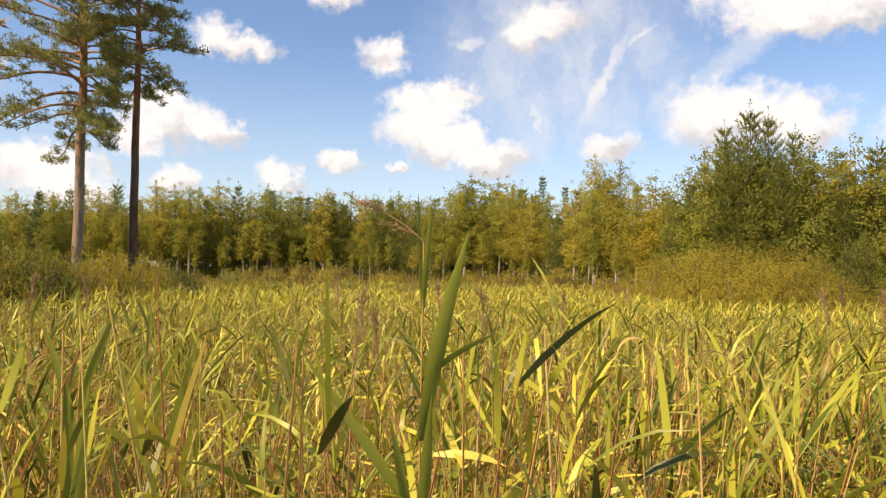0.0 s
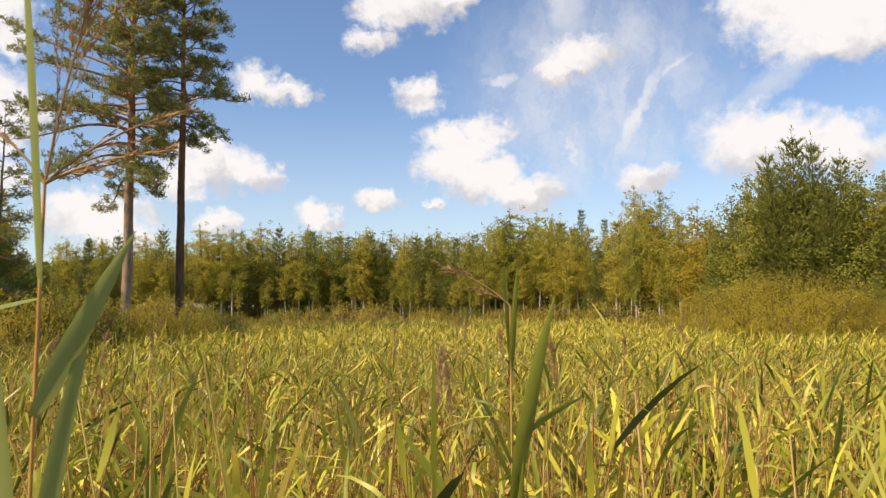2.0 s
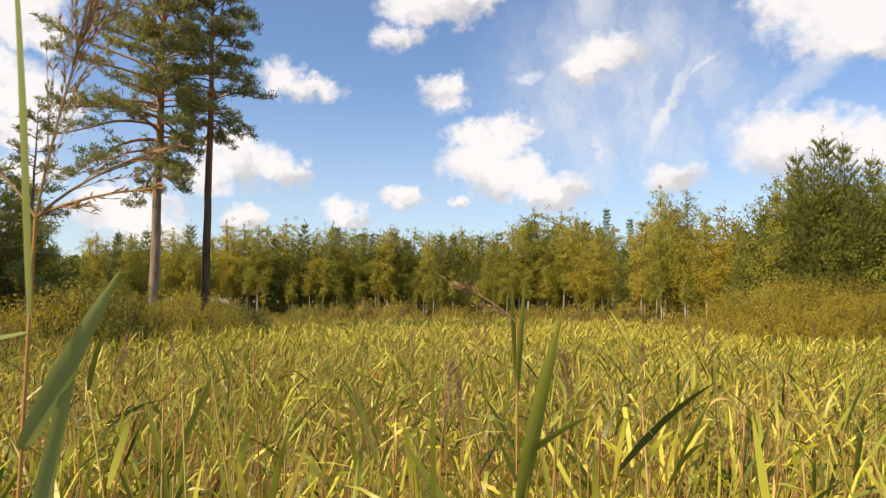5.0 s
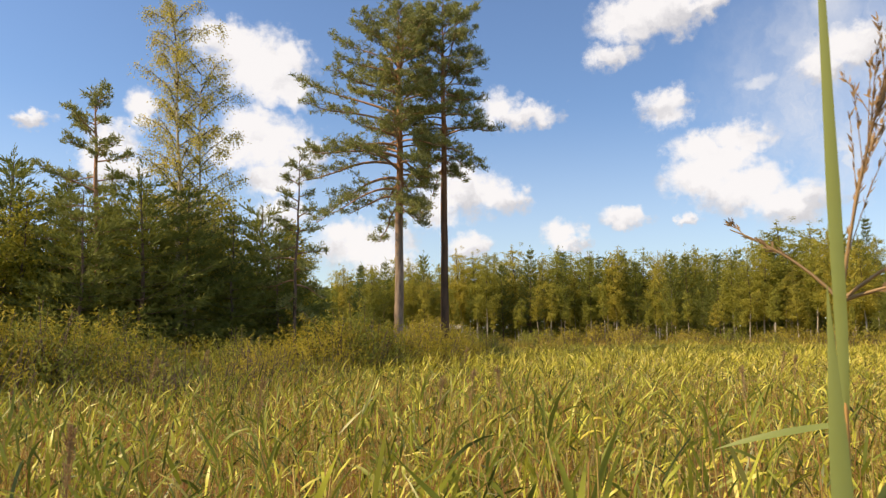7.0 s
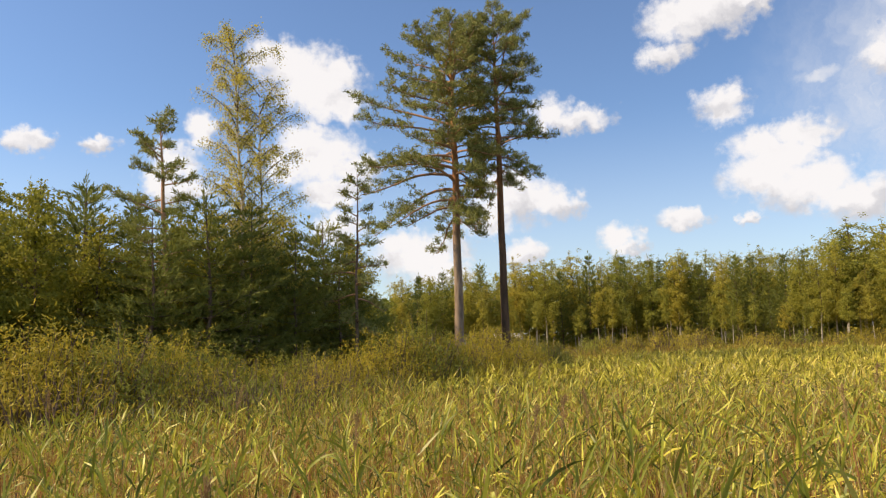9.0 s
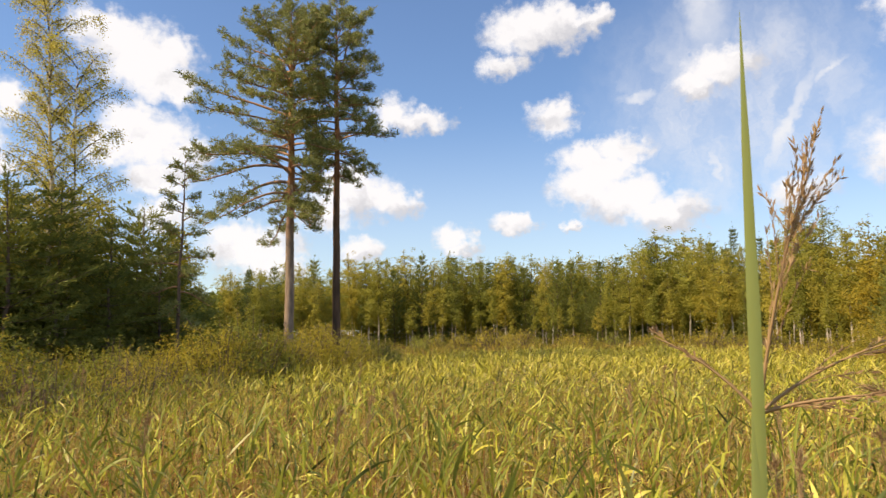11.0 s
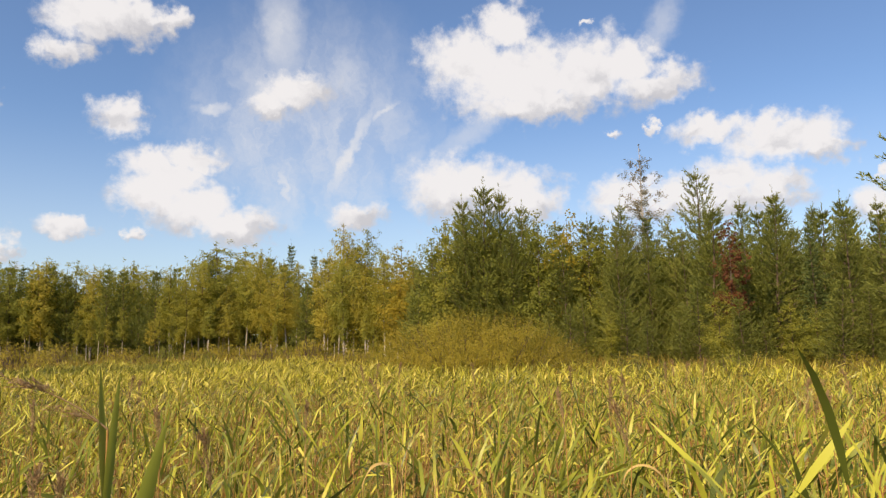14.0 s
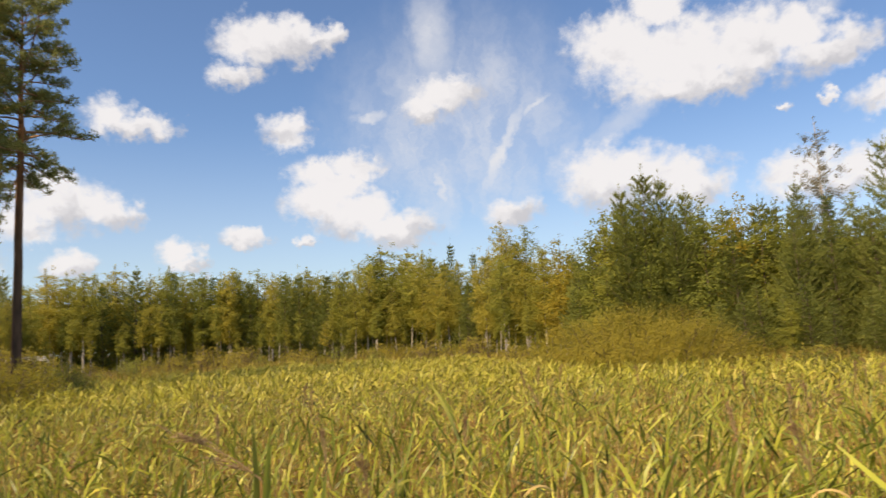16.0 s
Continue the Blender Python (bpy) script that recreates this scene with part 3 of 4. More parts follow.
def leafy_tree(rng, h, radius, foot, lean=0.0, leaf=0.2, count=1500, low=0.3, mat=None, bark=None, trunk_r=0.1, limbs=10, narrow=0.5, droop=0.1, clump=0.15, core=0.3, bare=False):
    """Trunk, limbs and a crown of leaf clumps along the limbs, each clump rounded. Meshes of trunk, limbs, crown at the origin."""
    top = np.array([lean * h, rng.normal(0, 0.02) * h, h])
    spine = wavy(rng, (0, 0, -0.1), top, 9, 0.03 * radius)
    hs = np.linspace(0, 1, 9)
    tr = tube(spine, np.linspace(trunk_r, trunk_r * 0.12, 9), 7)
    boughs, ends = [], []
    for n in range(limbs):
        u = (n + rng.random()) / limbs
        s = low + (0.93 - low) * u
        p0 = along(s, hs, spine)
        reach = radius * np.interp(u, [0, 0.15, 0.4, 0.7, 0.9, 1], [0.6, 0.9, 1.0, 0.8, 0.5, 0.28]) ** (narrow * 2) * rng.uniform(0.5, 1.15)
        a = n * 2.4 + rng.normal(0, 0.5)
        p3 = p0 + np.array([math.cos(a) * reach, math.sin(a) * reach, reach * rng.uniform(0.35, 1.0) * (1 - droop)])
        p2 = (p0 + p3) / 2 + np.array([0, 0, (0.1 + droop * 0.3) * reach])
        boughs.append(tube(np.array([p0, p2, p3]), [trunk_r * 0.28 * (1 - 0.6 * s), trunk_r * 0.14 * (1 - 0.5 * s), trunk_r * 0.03], 4))
        for w in (0.45, 0.75, 1.0):
            ends.append((*(p0 + (p3 - p0) * w + rng.normal(0, 0.18 * radius, 3) - np.array([0, 0, 0.25 * droop * reach * w])), 0.75 + 0.5 * (1 - w)))
    for u in np.linspace(0.05, 1.0, limbs // 2 + 4):
        p0 = along(low + (1.0 - low) * u, hs, spine)
        ends.append((*(p0 + rng.normal(0, 1, 3) * [core * radius * (1.0 - u), core * radius * (1.0 - u), 0.04 * radius]), 1.0 - 0.35 * u))
    ends = np.array(ends)
    size = clump * radius * ends[:, 3] * rng.uniform(0.7, 1.4, len(ends)) * np.clip(1.4 - ends[:, 2] / h, 0.5, 1)
    per = np.maximum(3, count * size**2 / np.sum(size**2)).astype(int)
    idx = np.repeat(np.arange(len(ends)), per)
    ball = unit(rng.normal(size=(len(idx), 3))) * (rng.random((len(idx), 1)) ** 0.45) * np.array([1.75, 1.75, 1.5])
    pts = ends[idx, :3] + ball * size[idx, None]
    keep = pts[:, 2] > 0.07 * h
    pts, ball = pts[keep], ball[keep]
    axis = np.stack([np.interp(pts[:, 2] / h, hs, spine[:, k]) for k in range(3)], -1)
    lv, lq = leaves(rng, pts, leaf, leaf * 0.42, 0, 0.75 * ball / 1.75 + (pts - axis) / radius + [0, 0, 0.3])
    cut = 7 * 3
    return (mesh_of("trunk", [(tr[0], tr[1][:cut], bark), (tr[0], tr[1][cut:], TWIG if bark is BIRCH_BARK and not bare else bark)], True),
            mesh_of("limbs", [(*joined(boughs), bark if bare else TWIG)], True), mesh_of("crown", [(lv, lq, mat)]))


def weeping_birch(rng, h, profile, foot_lean, leaf, mat, strands, per):
    """A tall birch: two white stems, rising limbs and hanging twigs with small leaves. profile: share of height, reach."""
    hs = np.linspace(0, 1, 14)
    stems_, boughs, pts, outs = [], [], [], []
    z, r = np.array(profile).T
    for k, (hk, off) in enumerate(((h, 0.0), (h * 0.82, 0.38))):
        spine = wavy(rng, (off, off * 0.5, -0.1), (foot_lean * hk + off * 2.4, off, hk), 14, 0.05)
        stems_.append(tube(spine, np.linspace(0.12 - 0.04 * k, 0.012, 14), 8))
        n = 50 - 16 * k
        for i in range(n):
            s = z[0] + (0.985 - z[0]) * (i + rng.random()) / n
            p0 = along(s, hs, spine)
            a, reach = i * 2.4 + rng.normal(0, 0.4), np.interp(s * hk / h, z, r) * rng.uniform(0.6, 1.15)
            f = np.array([math.cos(a), math.sin(a), 0])
            t = np.linspace(0, 1, 6)[:, None]
            p = p0 + f * reach * t + np.array([0, 0, 1.0]) * reach * (1.15 * t - 0.5 * t**2)
            boughs.append(tube(p, np.linspace(0.026, 0.005, 6), 4))
            for _ in range(strands):
                q = rng.uniform(0.15, 1.0)
                c = along(q, t[:, 0], p)
                d = unit(f * 0.6 + rng.normal(0, 0.5, 3) * [1, 1, 0.3])
                long = rng.uniform(0.3, 0.9) * (0.5 + 0.5 * q)
                w = np.linspace(0, 1, 5)[:, None]
                twig = c + d * long * 0.45 * w + np.array([0, 0, 1.0]) * long * (0.25 * w - 0.9 * w**2)
                boughs.append(tube(twig, np.linspace(0.006, 0.002, 5), 3))
                u = rng.uniform(0.15, 1.0, per)
                pts.append(np.stack([np.interp(u, w[:, 0], twig[:, k2]) for k2 in range(3)], -1) + rng.normal(0, 0.10, (per, 3)))
                outs.append(np.repeat((d + [0, 0, 0.4])[None], per, 0))
    pts, outs = np.concatenate(pts), np.concatenate(outs)
    lv, lq = leaves(rng, pts, leaf, leaf * 0.42, 0, outs, 0.8)
    return mesh_of("trunk", [(*joined(stems_), BIRCH_BARK)], True), mesh_of("limbs", [(*joined(boughs), TWIG)], True), mesh_of("crown", [(lv, lq, mat)])


def conifer(rng, h, radius, mat, bark, trunk_r=0.1, low=0.05, gap=0.42, per=8, leaf=0.17, half=0.012, rise=0.35, power=0.75, ragged=0.2, shoot=0.34, dense=5.5):
    """A young pine or spruce: whorls of boughs that turn upwards, with brushes of needles along their shoots."""
    hs = np.linspace(0, 1, 8)
    spine = wavy(rng, (0, 0, -0.1), (rng.normal(0, 0.012) * h, rng.normal(0, 0.012) * h, h), 8, 0.006 * h)
    tr = tube(spine, np.linspace(trunk_r, 0.012, 8), 7)
    boughs, starts, ways, longs = [], [], [], []
    whorls = max(6, int(h * (1 - low) / gap))
    for w in range(whorls):
        s = low + (0.985 - low) * (w + 0.3 * rng.random()) / whorls
        p0 = along(s, hs, spine)
        reach0 = radius * min(1.15 * (1 - s) ** power, 1.0, 0.6 + 2.2 * s) * rng.uniform(0.85, 1.1) + 0.08
        k, turn = (6 if s < 0.75 else 4), rng.uniform(0, 6.28)
        for b in range(k):
            a = turn + 2 * math.pi * b / k + rng.normal(0, 0.2)
            reach = reach0 * rng.uniform(1 - 1.7 * ragged, 1 + ragged)
            f, g = np.array([math.cos(a), math.sin(a), 0]), np.array([-math.sin(a), math.cos(a), 0])
            t = np.linspace(0, 1, 5)[:, None]
            p = p0 + f * reach * t + np.array([0, 0, 1.0]) * reach * ((rise * (0.35 + 1.3 * s) + rng.normal(0, 0.08)) * t + 0.3 * rise / 0.35 * t**2.4)
            boughs.append(tube(p, np.linspace(0.022, 0.005, 5) * (1.25 - s), 3))
            for q in np.linspace(0.25, 1, max(3, int(reach * dense))):
                c = along(q, t[:, 0], p)
                for side in (-1, 0, 1):
                    if rng.random() < 0.25 or (side and q > 0.96):
                        continue
                    starts.append(c + g * side * rng.uniform(0.05, 0.32) * reach * (1.1 - 0.5 * q) - f * 0.08 * reach * abs(side))
                    ways.append(f * 0.65 + g * side * 0.45 + [0, 0, rise * 1.2 + 0.55 * s + rng.normal(0, 0.18)])
                    longs.append(shoot * rng.uniform(0.55, 1.25) * (1.1 - 0.45 * s))
    starts.append(spine[-1] - [0, 0, 0.25])
    ways.append(np.array([0, 0, 1.0]))
    longs.append(shoot * 1.6)
    starts, ways, longs = np.repeat(np.array(starts), per, 0), np.repeat(unit(np.array(ways)), per, 0), np.repeat(np.array(longs), per)
    c = starts + ways * (longs * rng.uniform(-0.15, 1.0, len(longs)))[:, None]
    d = unit(ways * 1.15 + rng.normal(0, 0.45, ways.shape))
    lv, lq = cards(c, d, unit(np.cross(d, rand_dirs(rng, len(d)))), leaf * rng.uniform(0.65, 1.25, len(d)), half)
    return (mesh_of("trunk", [(*tr, bark)], True), mesh_of("limbs", [(*joined(boughs), bark)], True), mesh_of("crown", [(lv, lq, mat)]))


def tree(name, meshes, place, label, category="tree", group="", turn=0.0, size=1.0, tall=1.0):
    ob = new(name)
    ob.matrix_basis = Matrix.LocRotScale(Vector(place), Euler((0, 0, turn)), Vector((size, size, size * tall)))
    for n, me in zip(("trunk", "branchwork", "crown"), meshes):
        p = part(n, me, ob)
        if n != "trunk":
            tagged(p, kind="stuff")
    return tagged(ob, label, category, group)


def old_pine(rng, h, right, reach, lean, trunk_r, boughs, bark, fine=1.0, tufts=13):
    """A tall Scots pine: bare straight trunk, arching boughs, side branches and tufts of needles. reach: rows of share of height, longest bough towards `right` (radians) and away from it."""
    hs = np.linspace(0, 1, 16)
    spine = wavy(rng, (0, 0, -0.2), (lean * h * math.cos(right), lean * h * math.sin(right), h), 16, 0.022)
    tr = tube(spine, trunk_r * np.interp(hs, [0, 0.04, 0.5, 0.8, 1], [1.25, 1.0, 0.74, 0.42, 0.06]), 12)
    z, rr, rl = np.array(reach).T
    limbs, spots, ways = [], [], []
    for n in range(boughs):
        u = (n + rng.random()) / boughs
        s = z[0] + (0.99 - z[0]) * u
        p0 = along(s, hs, spine)
        a = n * 2.4 + rng.normal(0, 0.4)
        c = math.cos(a - right)
        long = (np.interp(s, z, rr) * (1 + c) + np.interp(s, z, rl) * (1 - c)) / 2 * rng.uniform(0.62, 1.1)
        f, g = np.array([math.cos(a), math.sin(a), 0]), np.array([-math.sin(a), math.cos(a), 0])
        t = np.linspace(0, 1, 9)
        first = np.interp(u, [0, 0.3, 0.7, 1], [0.1, 0.35, 0.5, 0.8]) + rng.normal(0, 0.14)
        drop = np.interp(u, [0, 0.2, 0.55, 1], [1.0, 0.62, 0.3, 0.1]) * rng.uniform(0.6, 1.3)
        p = p0 + f * (long * t)[:, None] + g * (np.cumsum(rng.normal(0, 0.035, 9)) * long * t)[:, None]
        p[:, 2] = p0[2] + long * (first * t - drop * t**1.9 + 0.16 * t**5)
        limbs.append(tube(p, np.linspace(0.05, 0.010, 9) * (0.6 + 0.2 * long) * (1.2 - 0.5 * u) * fine**0.5, 5))
        for q in np.linspace(0.4, 1.0, int(3 + long * 2.7 / fine)):
            b = along(q, t, p)
            for side in (-1, 1):
                if rng.random() < 0.22:
                    continue
                d = unit(f * rng.uniform(0.35, 0.9) + g * side * rng.uniform(0.4, 1.0) + [0, 0, rng.normal(0.22, 0.25)])
                l = (0.22 + 0.2 * long * (1.1 - 0.6 * q)) * rng.uniform(0.55, 1.2) * fine
                e = b + d * l
                limbs.append(tube(np.array([b, (b + e) / 2 + [0, 0, 0.03 * l], e]), [0.012, 0.008, 0.004], 3))
                for w in (0.4, 0.62, 0.82, 1.0):
                    spots.append(b + d * l * w + rng.normal(0, 0.05, 3) * fine + [0, 0, 0.03])
                    ways.append(d * 0.6 + [0, 0, 0.45] + rng.normal(0, 0.2, 3))
    spots, ways = np.repeat(np.array(spots), tufts, 0), np.repeat(unit(np.array(ways)), tufts, 0)
    c = spots + rng.normal(size=spots.shape) * np.array([0.055, 0.055, 0.04]) * fine
    d = unit(ways * 0.7 + rng.normal(0, 0.55, ways.shape))
    lv, lq = cards(c, d, unit(np.cross(d, rand_dirs(rng, len(d)))), 0.185 * fine**0.5 * rng.uniform(0.65, 1.2, len(d)), 0.019)
    return (mesh_of("trunk", [(*tr, bark)], True), mesh_of("limbs", [(*joined(limbs), PINE_BARK)], True), mesh_of("crown", [(lv, lq, OLD_NEEDLE)]))


def trees():
    rng = np.random.default_rng(5)
    tree("scots_pine", old_pine(rng, 16.5, radians(26), [(0.44, 1.5, 3.9), (0.55, 1.8, 4.0), (0.68, 1.9, 4.6), (0.8, 2.0, 4.1), (0.88, 1.6, 3.0), (0.95, 0.8, 1.0), (1.0, 0.3, 0.3)], -0.004, 0.225, 80, PALE_TRUNK), at(-26.3, 33), "tall old pine with orange bark and a one-sided crown", "pine tree", "tall pines")
    tree("scots_pine", old_pine(rng, 17.0, radians(23), [(0.54, 0.7, 1.9), (0.60, 1.9, 1.7), (0.70, 2.9, 1.7), (0.82, 2.3, 1.8), (0.92, 1.5, 1.4), (1.0, 0.35, 0.35)], -0.006, 0.195, 66, DARK_TRUNK), at(-22.7, 33.5), "tall slim pine with dark lower trunk and ragged crown", "pine tree", "tall pines")

    def some(kind, n, *args, **kw):
        return [kind(rng, *[a() if callable(a) else a for a in args], **kw) for _ in range(n)]

    def u(a, b):
        return lambda: rng.uniform(a, b)

    lean = lambda: rng.normal(0, 0.02)
    birches = some(leafy_tree, 8, u(10.5, 12.5), u(1.7, 2.2), 0, lean, 0.125, 8200, u(0.20, 0.36), BIRCH_LEAF, BIRCH_BARK, 0.10, 54, 0.5, 0.1, 0.18)
    golds = some(leafy_tree, 3, u(8, 10), u(1.5, 1.9), 0, lean, 0.14, 4200, 0.18, GOLD_LEAF, BIRCH_BARK, 0.06, 34, 0.5, 0.1, 0.19)
    far_pines = some(conifer, 5, u(9, 11), u(1.7, 2.1), NEEDLE, DARK_BARK, 0.1, 0.06, 0.5, 8, 0.27, 0.032, 0.38, 0.8, 0.2, 0.5, 4.0)
    spruces = some(conifer, 3, u(11, 13), u(1.5, 1.8), SPRUCE, DARK_BARK, 0.14, 0.05, 0.4, 6, 0.28, 0.034, 0.16, 0.85, 0.3, 0.5, 4.2)
    olives = some(leafy_tree, 4, u(8, 10), u(1.5, 2.0), 0, lean, 0.12, 7000, u(0.08, 0.2), OLIVE_LEAF, DARK_BARK, 0.07, 40, 0.5, 0.1, 0.19)
    alders = some(leafy_tree, 5, u(6.5, 8.5), u(1.5, 2.0), 0, lean, 0.11, 7500, u(0.24, 0.38), ASPEN_LEAF, DARK_BARK, 0.10, 38, 0.5, 0.15, 0.19)
    pines = some(conifer, 6, u(8.5, 10.5), u(1.7, 2.2), NEEDLE, DARK_BARK, 0.1, 0.03, 0.44, 14, 0.21, 0.0175, 0.40, 0.85, 0.2, 0.45, 5.2)
    dusky = some(conifer, 4, u(7, 9), u(1.7, 2.3), NEEDLE, DARK_BARK, 0.1, 0.2, 0.46, 12, 0.21, 0.019, 0.14, 0.5, 0.3, 0.42, 5.2)

    # far wood: rows of birches with pines among them, each tree its own
    def plant(kind, name, az, d, h, label, group="", wide=1.0):
        me = kind[rng.integers(len(kind))]
        tall0 = max(v.co.z for v in me[0].vertices)
        s = h / tall0
        return tree(name, me, at(az, d), label, "tree", group, rng.uniform(0, 6.28), s * wide, 1 / wide)

    for row in range(3):
        az = -36.0
        while az < 18.5:
            d = np.interp(az, [-36, -27, -10, 5, 18], [62, 88, 96, 84, 56]) + row * 6 + rng.uniform(-2.5, 2.5)
            el = np.interp(az, [-36, -30, -25, -16, -8, -1, 3.5, 8, 14, 18], [4.6, 4.9, 5.6, 6.3, 5.9, 5.9, 7.2, 6.4, 7.9, 7.0])
            h = 1.6 + d * math.tan(radians(el)) * rng.choice((0.7, 0.82, 0.92, 1.0)) * rng.uniform(0.95, 1.05)
            x = rng.random()
            if x < 0.60:
                plant(birches, "birch_tree", az, d, h, "slender birch with white trunk and yellowing leaves", "birches of the far wood", rng.uniform(0.95, 1.3))
            elif x < 0.72:
                plant(golds, "birch_tree", az, d, h * 0.9, "young birch with golden autumn leaves", "golden birches", 1.15)
            elif x < 0.9:
                plant(far_pines, "pine_tree", az, d, h * 0.97, "young dark green pine among birches", "young pines")
            else:
                plant(spruces, "spruce_tree", az, d, h * 1.0, "dark narrow spruce at the wood's edge", "spruces", 0.8)
            az += math.degrees(rng.uniform(1.0, 2.1) / d)

    # the trees that stand out of the skyline
    for az, d, h, wide in ((-16.4, 97, 12.5, 1.5), (3.0, 90, 13.5, 1.75), (1.6, 91, 12.4, 1.3), (4.6, 90, 12.2, 1.4), (11.6, 82, 14.7, 1.0), (12.4, 83, 13.2, 1.1), (13.7, 80, 13.9, 1.0), (-3.4, 94, 11.6, 1.3), (-9.0, 96, 12.0, 1.3)):
        plant(birches, "birch_tree", az, d, h, "tall birch rising over the far wood, yellowing leaves", "birches of the far wood", wide)
    for az, d, h in ((7.9, 90, 13.5), (6.1, 92, 12.2), (9.5, 88, 12.0), (-13.0, 97, 11.8)):
        plant(spruces, "spruce_tree", az, d, h, "dark narrow spruce at the wood's edge", "spruces", 0.85)
    slender = some(leafy_tree, 4, u(8, 9.5), u(0.9, 1.2), 0, lean, 0.12, 2400, u(0.34, 0.46), BIRCH_LEAF, BIRCH_BARK, 0.055, 26, 0.5, 0.1, 0.2)
    for az in np.arange(-31, 17.5, 1.0):
        d = np.interp(az, [-36, -27, -10, 5, 18], [58, 84, 92, 80, 53]) + rng.uniform(-2, 1.5)
        plant(slender, "birch_tree", az + rng.normal(0, 0.7), d, d * rng.uniform(0.045, 0.085), "slim young birch with a bare white stem", "slim birches of the far wood", rng.uniform(0.9, 1.3))
    plant(golds, "birch_tree", 15.9, 60, 9.6, "young birch with golden autumn leaves", "golden birches", 1.15)
    plant(golds, "birch_tree", 17.0, 57, 8.2, "young birch with golden autumn leaves", "golden birches", 1.1)
    for az, d, h in ((19.7, 47, 9.4), (18.6, 48, 8.2), (20.6, 48, 9.8)):
        plant(olives, "birch_tree", az, d, h, "leafy olive-green birch between the young pines", "birches by the pines", 1.0)
    for az, d, h in ((22.96, 46, 11.3), (23.9, 46.5, 11.0), (21.4, 46, 10.4), (25.6, 46, 9.9), (46.5, 42, 8.1), (43.9, 42, 9.0), (48.3, 38, 7.8), (33.4, 43, 9.2)):
        plant(pines, "pine_tree", az, d, h, "young pine with an upright dark green top", "young pines", 0.9)
    for az, d, h in ((26.6, 47, 9.0), (28.0, 47, 8.7), (30.4, 46, 8.6), (31.8, 46, 9.0), (36.6, 44, 8.6)):
        plant(olives, "birch_tree", az, d, h, "leafy olive-green birch between the young pines", "birches by the pines", 1.05)
    plant(golds, "birch_tree", 29.1, 45, 9.0, "birch with yellow leaves between pines", "golden birches")
    # right-hand wood, nearer
    for row in range(3):
        az = 17.5
        while az < 62:
            d = np.interp(az, [17, 24, 32, 42, 55, 66], [52, 46, 42, 38, 34, 32]) + row * 3.5 + rng.uniform(-1.2, 1.2)
            el = np.interp(az, [17, 19.5, 23, 26, 30, 33, 39, 44, 48, 52, 66], [7.0, 9.0, 11.2, 10.4, 9.6, 9.2, 9.9, 10.0, 9.4, 10.2, 11.0])
            h = 1.6 + d * math.tan(radians(el)) * rng.uniform(0.72, 0.98)
            x = rng.random()
            if x < 0.72 or (az > 42 and x < 0.9):
                plant(pines if row < 1 or rng.random() < 0.4 else far_pines, "pine_tree", az, d, h, "bushy young pine with dense green needles", "young pines", rng.uniform(0.9, 1.15))
            elif x < 0.88:
                plant(olives, "birch_tree", az, d, h * 0.96, "leafy olive-green birch between the young pines", "birches by the pines", 1.1)
            elif x < 0.90:
                plant(golds, "birch_tree", az, d, h * 0.93, "birch with yellow leaves between pines", "golden birches")
            else:
                plant(spruces, "spruce_tree", az, d, h, "dark spruce among young pines", "spruces")
            az += math.degrees(rng.uniform(1.2, 2.0) / d)
    for az in np.arange(27.5, 62, 1.55):
        d = np.interp(az, [27, 32, 42, 55, 66], [39, 38, 34.5, 31, 29]) + rng.uniform(-1, 1)
        if rng.random() < 0.75:
            plant(far_pines, "pine_tree", az + rng.uniform(-0.5, 0.5), d, rng.uniform(2.2, 4.6), "low young pine at the edge of the wood", "low pines", 1.35)
        else:
            plant(olives, "birch_tree", az, d, rng.uniform(2.5, 4.5), "low leafy birch at the edge of the wood", "low birches", 1.3)
    tree("aspen_tree", leafy_tree(rng, 13.4, 1.5, 0, 0, 0.07, 9000, 0.42, BARE_LEAF, BIRCH_BARK, 0.10, 44, 0.25, 0.0, 0.15, 0.2, True), at(35.05, 46), "tall thin aspen, nearly bare, grey-brown leaves", "aspen tree")
    tree("pine_tree", conifer(rng, 10.8, 1.7, NEEDLE, DARK_BARK, 0.12, 0.2, 0.5, 9, 0.22, 0.024, 0.45, 0.55, 0.3, 0.42, 5.0), at(38.75, 43), "tall pine rising over the young wood", "pine tree")
    tree("maple_tree", leafy_tree(rng, 6.9, 1.0, 0, 0.03, 0.09, 3200, 0.4, RED_LEAF, DARK_BARK, 0.07, 34, 0.4, 0.3, 0.12), at(40.6, 35.6), "small tree with dull red autumn leaves", "tree")
    tree("pine_tree", conifer(rng, 10.0, 2.6, NEEDLE, DARK_BARK, 0.13, 0.2, 0.45, 9, 0.2, 0.022, 0.3, 0.5, 0.25, 0.4, 5.5), at(54.6, 29), "broad pine at the marsh edge", "pine tree")

    # left-hand group, near
    tree("birch_tree", weeping_birch(rng, 14.0, [(0.25, 1.7), (0.5, 1.6), (0.7, 1.5), (0.85, 1.6), (0.95, 1.1), (1.0, 0.4)], -0.045, 0.062, PALE_LEAF, 22, 17), at(-42.7, 28.5), "tall birch with thin yellowing drooping crown", "birch tree")
    tree("pine_tree", old_pine(rng, 10.0, radians(49), [(0.30, 1.6, 2.2), (0.45, 1.5, 2.3), (0.6, 1.3, 2.0), (0.75, 1.1, 1.6), (0.9, 0.6, 0.7), (1.0, 0.2, 0.2)], -0.06, 0.12, 30, PINE_BARK, 0.85, 8), at(-47.6, 27.5), "thin crooked pine with open crown", "pine tree")
